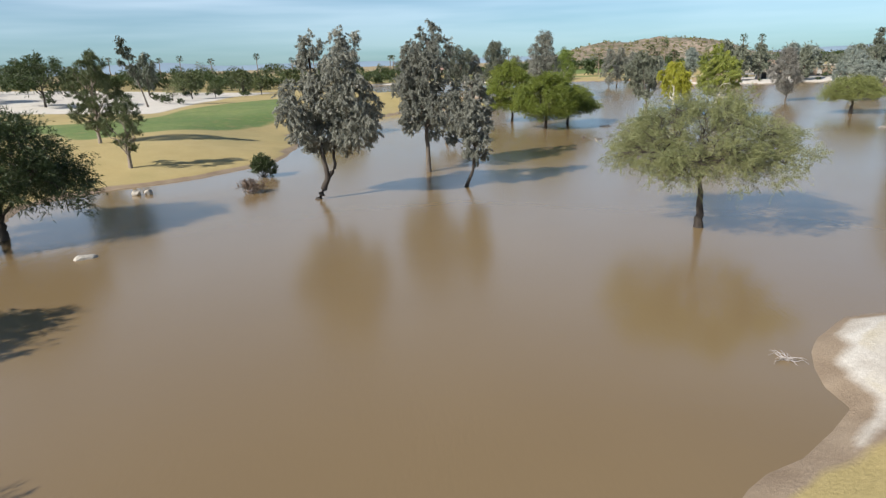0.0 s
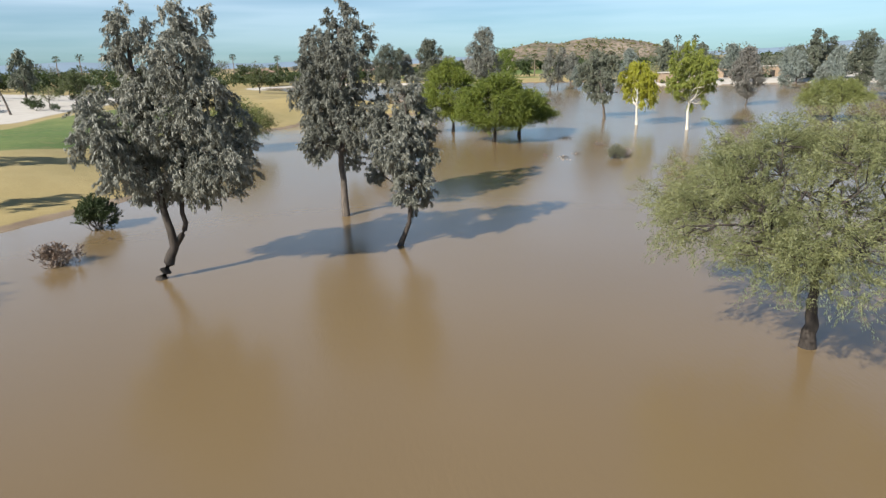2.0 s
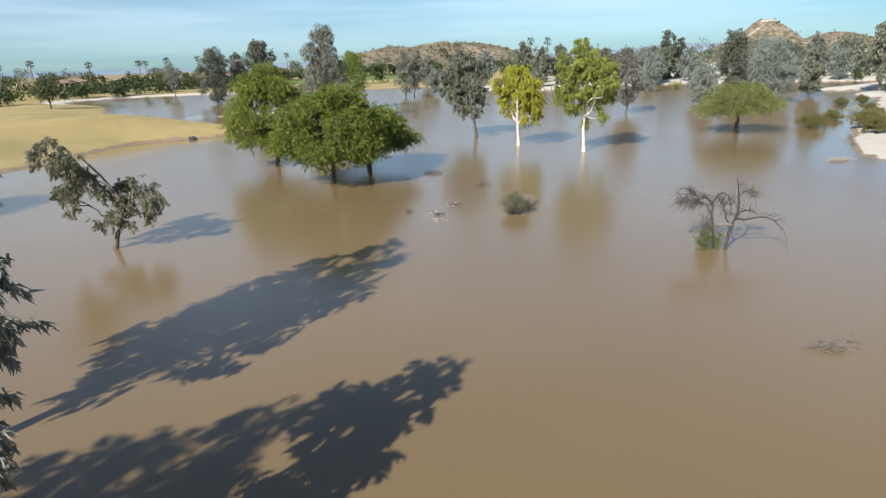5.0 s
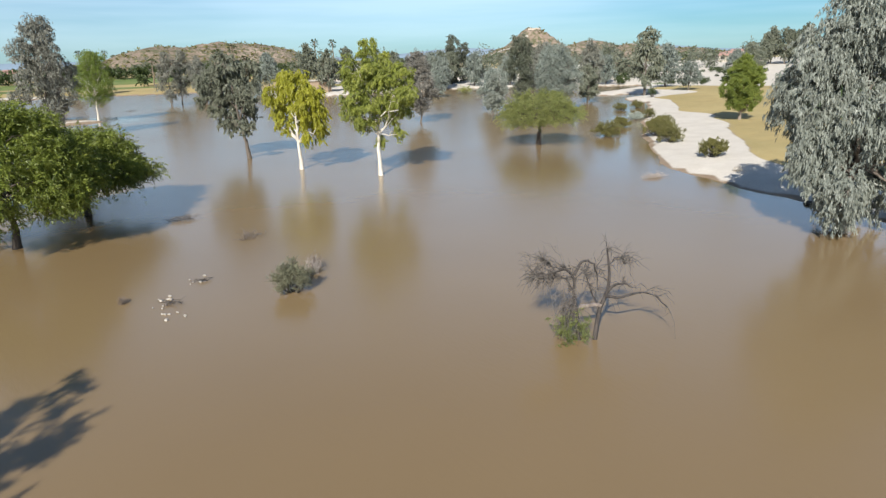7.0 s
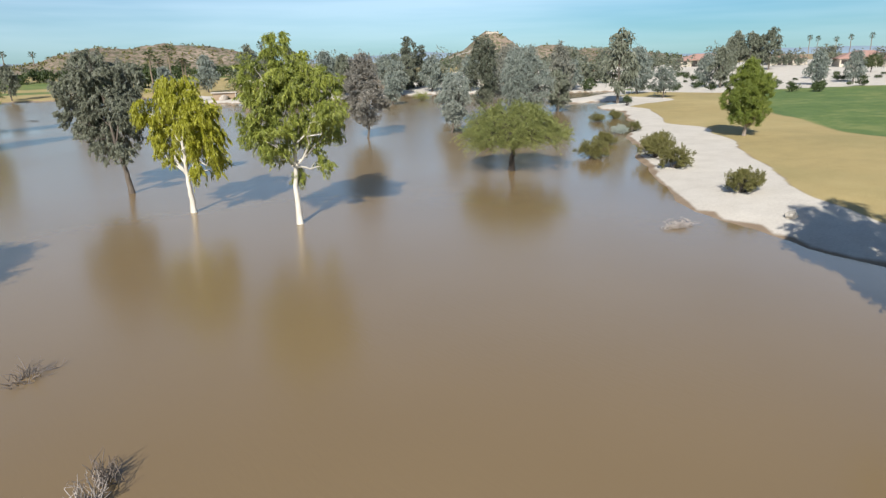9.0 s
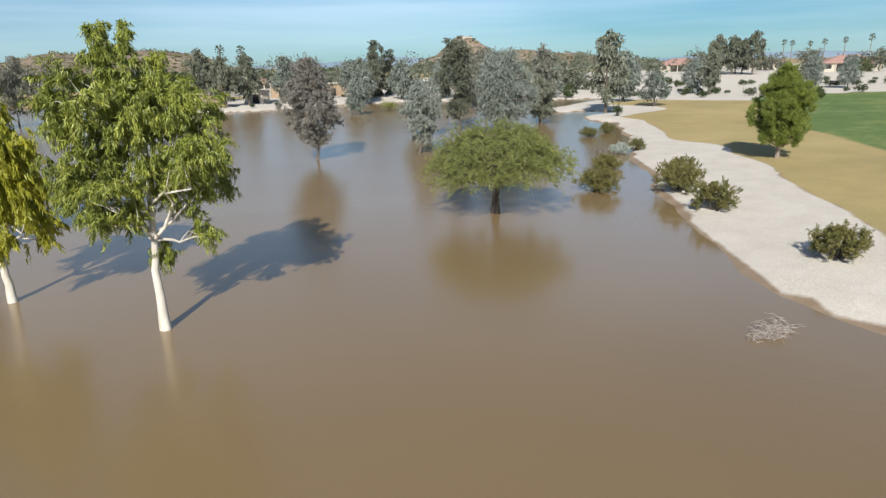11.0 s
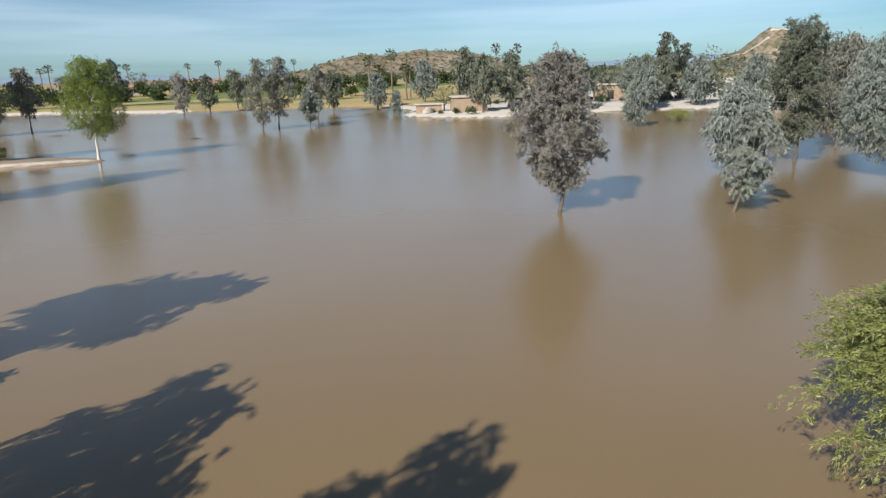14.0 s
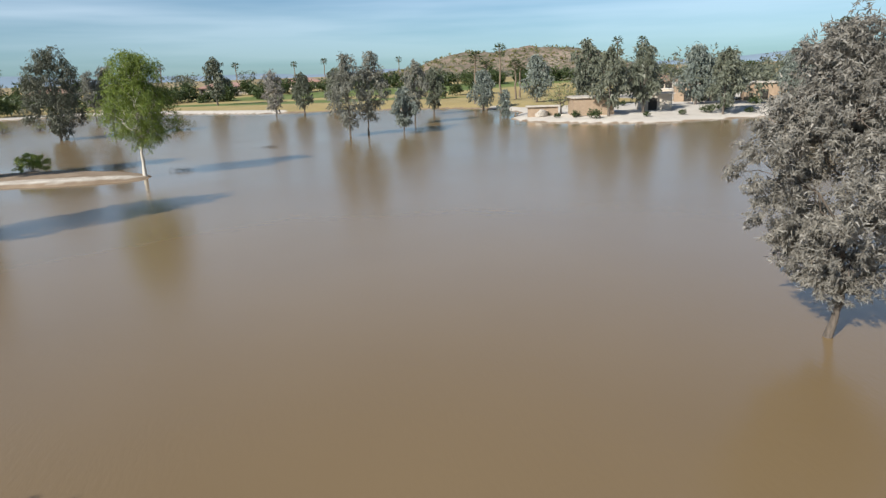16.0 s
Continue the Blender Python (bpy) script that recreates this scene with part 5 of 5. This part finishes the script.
stone("pale boulder at the muddy water's edge", -21.7, 42.5, (0.34, 0.28, 0.24), 1, "boulders on the bank", 0.12)
stone("pale boulder at the muddy water's edge", -20.9, 42.7, (0.36, 0.26, 0.22), 2, "boulders on the bank", 0.12)
stone("flat pale stone just above flood water", -16.1, 27.35, (0.55, 0.3, 0.16), 3, "", 0.03)
stone("brown boulder at the water's edge", -1.6, 119.2, (0.55, 0.38, 0.3), 4, "", 0.1, BARK_DEAD)
# small dark lump where the bank is dark
stone("small dark lump at the water's edge", 47.2, 61.2, (0.26, 0.2, 0.14), 5, "", 0.06, BARK_DEAD)
stone("pale stone lying on gravel", 52.2, 68.4, (0.45, 0.3, 0.2), 6, "", 0.45)
stone("pale stone lying on gravel", 72.5, 202.5, (1.1, 0.9, 0.8), 7, "", 0.9)
rng = np.random.default_rng(88)
for cx, cy, n, s in ((15.4, 68.2, 7, 0.15), (17.0, 69.8, 5, 0.13), (15.1, 66.4, 3, 0.16), (15.3, 67.3, 5, 0.13)):
    for k in range(n):
        f = rng.uniform(0.4, 1.15) * s * 0.62
        stone("small pale stone breaking the surface of flood water", cx + rng.normal(0, 0.35), cy + rng.normal(0, 0.3), (f, f * 0.7, f * 0.5), 20 + k, "stones breaking the surface", 0.015)


# ---- palms ----
def palm(h, seed):
    rng = np.random.default_rng(seed)
    root = thing("palm_tree", 0, 0, 0, "tall slender fan palm against the sky", "palm tree", "palms on the skyline")
    line = bend((0, 0, -0.3), (rng.normal(0, 0.25), rng.normal(0, 0.25), h - 1.0), rng, 10, 0, 0.01)
    part_mesh("trunk", mesh_of("trunk", *tube(line, np.linspace(0.28, 0.17, 10), 8), PALM_BARK, True), root)
    c, w, fronds = line[-1], [], []
    for i in range(46):
        a, e = i * 2.4, rng.uniform(-0.9, 1.25)
        d = np.array([math.cos(a) * math.cos(e), math.sin(a) * math.cos(e), math.sin(e)])
        tip = c + d * rng.uniform(1.0, 1.35)
        fronds.append(tube(np.array([c, tip]), np.array([0.025, 0.015]), 3))
        side = np.cross(d, [0.1, 0.2, 1.0])
        for k in np.linspace(-1.1, 1.1, 9):
            w.append((tip, d * math.cos(k) + side * math.sin(k) + [0, 0, -0.25]))
    part_mesh("stalk_cluster", mesh_of("stalk_cluster", *joined(fronds), PALM_BARK), root)
    part_mesh("frond_crown", mesh_of("frond_crown", *leaves(np.array([p for p, _ in w]), np.array([q for _, q in w]), 0.75, 0.13, rng), LEAF_DARK), root)
    return root


def set_palms(ob, first_h, spots):
    for i, (x, y, h) in enumerate(spots):
        s = h / first_h
        m = pose(x, y, ground_z(x, y) - 0.1, 0, 0, i * 77)
        if i == 0:
            ob.matrix_world = m @ Matrix.Diagonal((1, 1, s, 1))
        else:
            c = copy_thing(ob, m)
            c.scale = (1, 1, s)


set_palms(palm(12, 601), 12, [(69.0, 248, 11.5), (72.3, 251, 9.3), (77.0, 257, 13.0), (82, 262, 9.5), (84.5, 268, 8.8), (60, 300, 9), (25, 405, 12), (12, 400, 11), (-10, 380, 11), (-20, 385, 11.5), (48, 410, 12), (60, 412, 12), (-45, 390, 10), (465, 237, 15), (470, 234, 14.5), (478, 226, 14), (482, 219, 15), (480, 207, 15.5), (458, 187, 16), (455, 267, 14),
                              (120, 290, 14), (127, 288, 13.5), (-120, 300, 11), (-135, 300, 12), (-150, 310, 11), (-175, 310, 12), (-90, 330, 11), (-80, 335, 12), (-60, 340, 11), (-200, 290, 12), (-215, 300, 13), (-230, 280, 12), (-105, 320, 13), (-30, 345, 12), (-42, 350, 11)])


# ---- buildings ----
def roof_hip(bm, x0, x1, y0, y1, z0, z1, eave=0.7):
    x0, x1, y0, y1 = x0 - eave, x1 + eave, y0 - eave, y1 + eave
    d = min(x1 - x0, y1 - y0) / 2
    low = [bm.verts.new(p) for p in ((x0, y0, z0), (x1, y0, z0), (x1, y1, z0), (x0, y1, z0))]
    under = [bm.verts.new((v.co.x, v.co.y, z0 - 0.2)) for v in low]
    a, b = bm.verts.new((x0 + d, (y0 + y1) / 2, z1)), bm.verts.new((x1 - d, (y0 + y1) / 2, z1))
    for f in ((low[0], low[1], b, a), (low[1], low[2], b), (low[2], low[3], a, b), (low[3], low[0], a), tuple(reversed(under))):
        bm.faces.new(f)
    for i in range(4):
        j = (i + 1) % 4
        bm.faces.new((under[i], under[j], low[j], low[i]))
    bmesh.ops.recalc_face_normals(bm, faces=bm.faces)
    return bm


def house(x, y, turn, w, d, label, roof, top=4.6, group="houses behind the gravel"):
    root = thing("house", x, y, ground_z(x, y) - 0.1, label, "house", group, turn)
    part("wall", box(bmesh.new(), -w / 2, w / 2, -d / 2, d / 2, 0, 2.8), STUCCO, root)
    part("roof", roof_hip(bmesh.new(), -w / 2, w / 2, -d / 2, d / 2, 2.82, top), roof, root, "clay-tiled hipped roof")
    # no real recess: a dark panel on the wall stands for patio shade
    part("patio_opening", box(bmesh.new(), -w * 0.3, w * 0.12, -d / 2 - 0.05, -d / 2 + 0.4, 0.1, 2.4), SHADE_DARK, root, "dark panel coloured as the shade of a patio")
    for k in (-0.3, -0.16, -0.02, 0.12):
        part("post", box(bmesh.new(), w * k - 0.15, w * k + 0.15, -d / 2 - 0.5, -d / 2 - 0.15, 0, 2.62, 0.03), STUCCO, root)
    for k in (-0.42, 0.22, 0.36):
        win = part("window", box(bmesh.new(), w * k - 0.8, w * k + 0.8, -d / 2 - 0.06, -d / 2 + 0.1, 0.9, 2.2), SHADE_DARK, root)
        part("frame", box(bmesh.new(), w * k - 0.9, w * k + 0.9, -d / 2 - 0.09, -d / 2 + 0.08, 0.78, 0.9), WHITE_PAINT, win)
    return root


house(276, 201, -50, 19, 12, "single-storey cream house with red clay tile roof", ROOF_RED, 5.2)
house(266, 138, -58, 16, 11, "single-storey cream house with red clay tile roof", ROOF_RED, 5.2)
house(300, 178, -55, 14, 10, "single-storey cream house with brown tile roof", ROOF_BROWN)
house(285, 118, -60, 15, 11, "single-storey cream house with brown tile roof", ROOF_BROWN)
house(186, 197, -42, 15, 10, "single-storey cream house with brown tile roof", ROOF_BROWN)
house(165, 205, -38, 13, 10, "single-storey cream house with brown tile roof", ROOF_BROWN)
house(-10, 356, 5, 18, 11, "low house with red clay tile roof beyond the lawn", ROOF_RED)
house(18, 372, 0, 14, 10, "low house with red clay tile roof beyond the lawn", ROOF_RED)
house(-70, 350, 10, 15, 10, "low house with brown tile roof beyond the trees", ROOF_BROWN)
house(118, 262, -30, 14, 10, "low white-walled house among trees", ROOF_BROWN)


def hut(x, y, turn, w, d, h, label, doors=1, block=True):
    """A flat-roofed block building with a pale fascia."""
    root = thing("utility_building", x, y, ground_z(x, y) - 0.1, label, "building", "flat-roofed buildings", turn)
    wall = part("wall", box(bmesh.new(), -w / 2, w / 2, -d / 2, d / 2, 0, h), BRICK_TAN if block else STUCCO, root)
    part("roof", box(bmesh.new(), -w / 2 - 0.35, w / 2 + 0.35, -d / 2 - 0.35, d / 2 + 0.35, h + 0.004, h + 0.28, 0.03), ROOF_PALE, root, "flat roof with a pale fascia")
    for i in range(doors):
        cx = (i - (doors - 1) / 2) * w / max(doors, 1) * 0.6 - w * 0.12
        # the doorway's shade is a dark panel on a solid wall
        part("doorway", box(bmesh.new(), cx - 0.7, cx + 0.7, -d / 2 - 0.04, -d / 2 + 0.3, 0.05, 2.1), SHADE_DARK, root, "dark panel coloured as a shaded doorway")
    return root


hut(80.0, 200.5, -8, 6.4, 5.0, 2.7, "small tan block building with a flat pale roof by the water", 0)
hut(111, 222, -25, 11, 6, 3.4, "tan block building with a flat pale roof", 2)
hut(121, 216, -25, 9, 6, 3.2, "tan block building with a flat pale roof", 1)
hut(72.8, 203.2, -8, 5.0, 0.4, 1.6, "low tan block screen wall by the water", 0)
hut(92, 203, -15, 5, 4, 2.6, "cream flat-roofed building among trees", 1, False)
hut(148, 192, -35, 8, 6, 3.2, "white flat-roofed building behind gravel", 1, False)


# ---- far woods ----
def far_woods(name, runs, leaf, seed, label):
    """Long lines of trees far off: (x0, y0, x1, y1, how many, height, depth)."""
    rng = np.random.default_rng(seed)
    v, q, n = [], [], 0
    for x0, y0, x1, y1, many, h, deep in runs:
        for k in range(many):
            f = (k + rng.uniform(0, 1)) / many
            x, y = x0 + (x1 - x0) * f + rng.normal(0, deep), y0 + (y1 - y0) * f + rng.normal(0, deep)
            z, hh = ground_z(x, y), h * rng.uniform(0.55, 1.15)
            lobes = [(rng.normal(0, hh * 0.22), rng.normal(0, hh * 0.22), hh * rng.uniform(0.3, 0.8), hh * rng.uniform(0.2, 0.32), hh * rng.uniform(0.16, 0.25)) for _ in range(6)]
            pts = np.concatenate(clump_points(lobes, 3.5, rng)) + [x, y, z]
            a, b = foliage(pts, 330, "feather", 0.95, 0.42, 0.5, rng)
            v.append(a)
            q.append(b + n)
            n += len(a)
    me = mesh_of(name, np.concatenate(v), np.concatenate(q), leaf)
    tagged(new(name, me), label, "trees", kind="stuff")


far_woods("far_green_trees", [(-60, 352, 100, 335, 80, 5.2, 3), (100, 335, 190, 330, 42, 5.5, 3), (-240, 300, -60, 360, 46, 7, 12), (-220, 190, -110, 270, 26, 7, 14), (-190, 120, -230, 200, 16, 7, 12), (190, 330, 330, 250, 22, 7, 14), (60, 285, 110, 300, 8, 6, 6), (-190, 225, -62, 245, 46, 6.5, 9), (-75, 318, 10, 322, 30, 4.2, 2), (-150, 262, -20, 285, 26, 6, 9)], LEAF_DARK, 701, "dark green line of trees along the horizon")
far_woods("far_grey_trees", [(110, 205, 185, 178, 20, 9, 6), (120, 240, 210, 205, 26, 10, 9), (100, 245, 130, 270, 10, 10, 8), (210, 205, 300, 160, 18, 8, 9), (260, 150, 300, 90, 16, 7, 8), (-300, 330, -60, 420, 30, 9, 20), (-60, 430, 120, 430, 22, 8, 12)], LEAF_GUM, 702, "grey-green mass of trees beyond the water")


def ridge():
    """Low mountains on the horizon, with the haze put into their blue colour."""
    n = 160
    a = np.linspace(radians(-60), radians(95), n)
    h = 22 + 26 * np.abs(np.sin(a * 5.1 + 1.0)) * np.abs(np.sin(a * 2.3)) + 6 * np.sin(a * 23) + 4 * np.sin(a * 41 + 1)
    x, y = 3600 * np.sin(a), 3600 * np.cos(a)
    v = np.concatenate([np.stack([x, y, np.full(n, -5.0)], 1), np.stack([x * 1.03, y * 1.03, np.maximum(h, 6) + 4], 1), np.stack([x * 1.08, y * 1.08, np.full(n, -5.0)], 1)])
    i = np.arange(n - 1)
    q = np.concatenate([np.stack([i, i + 1, i + 1 + n, i + n], 1), np.stack([i + n, i + n + 1, i + 1 + 2 * n, i + 2 * n], 1)])
    tagged(new("backdrop", mesh_of("backdrop", v, q, RIDGE, True)), "low mountains on the horizon, coloured blue for haze", "mountains", kind="structure")


ridge()
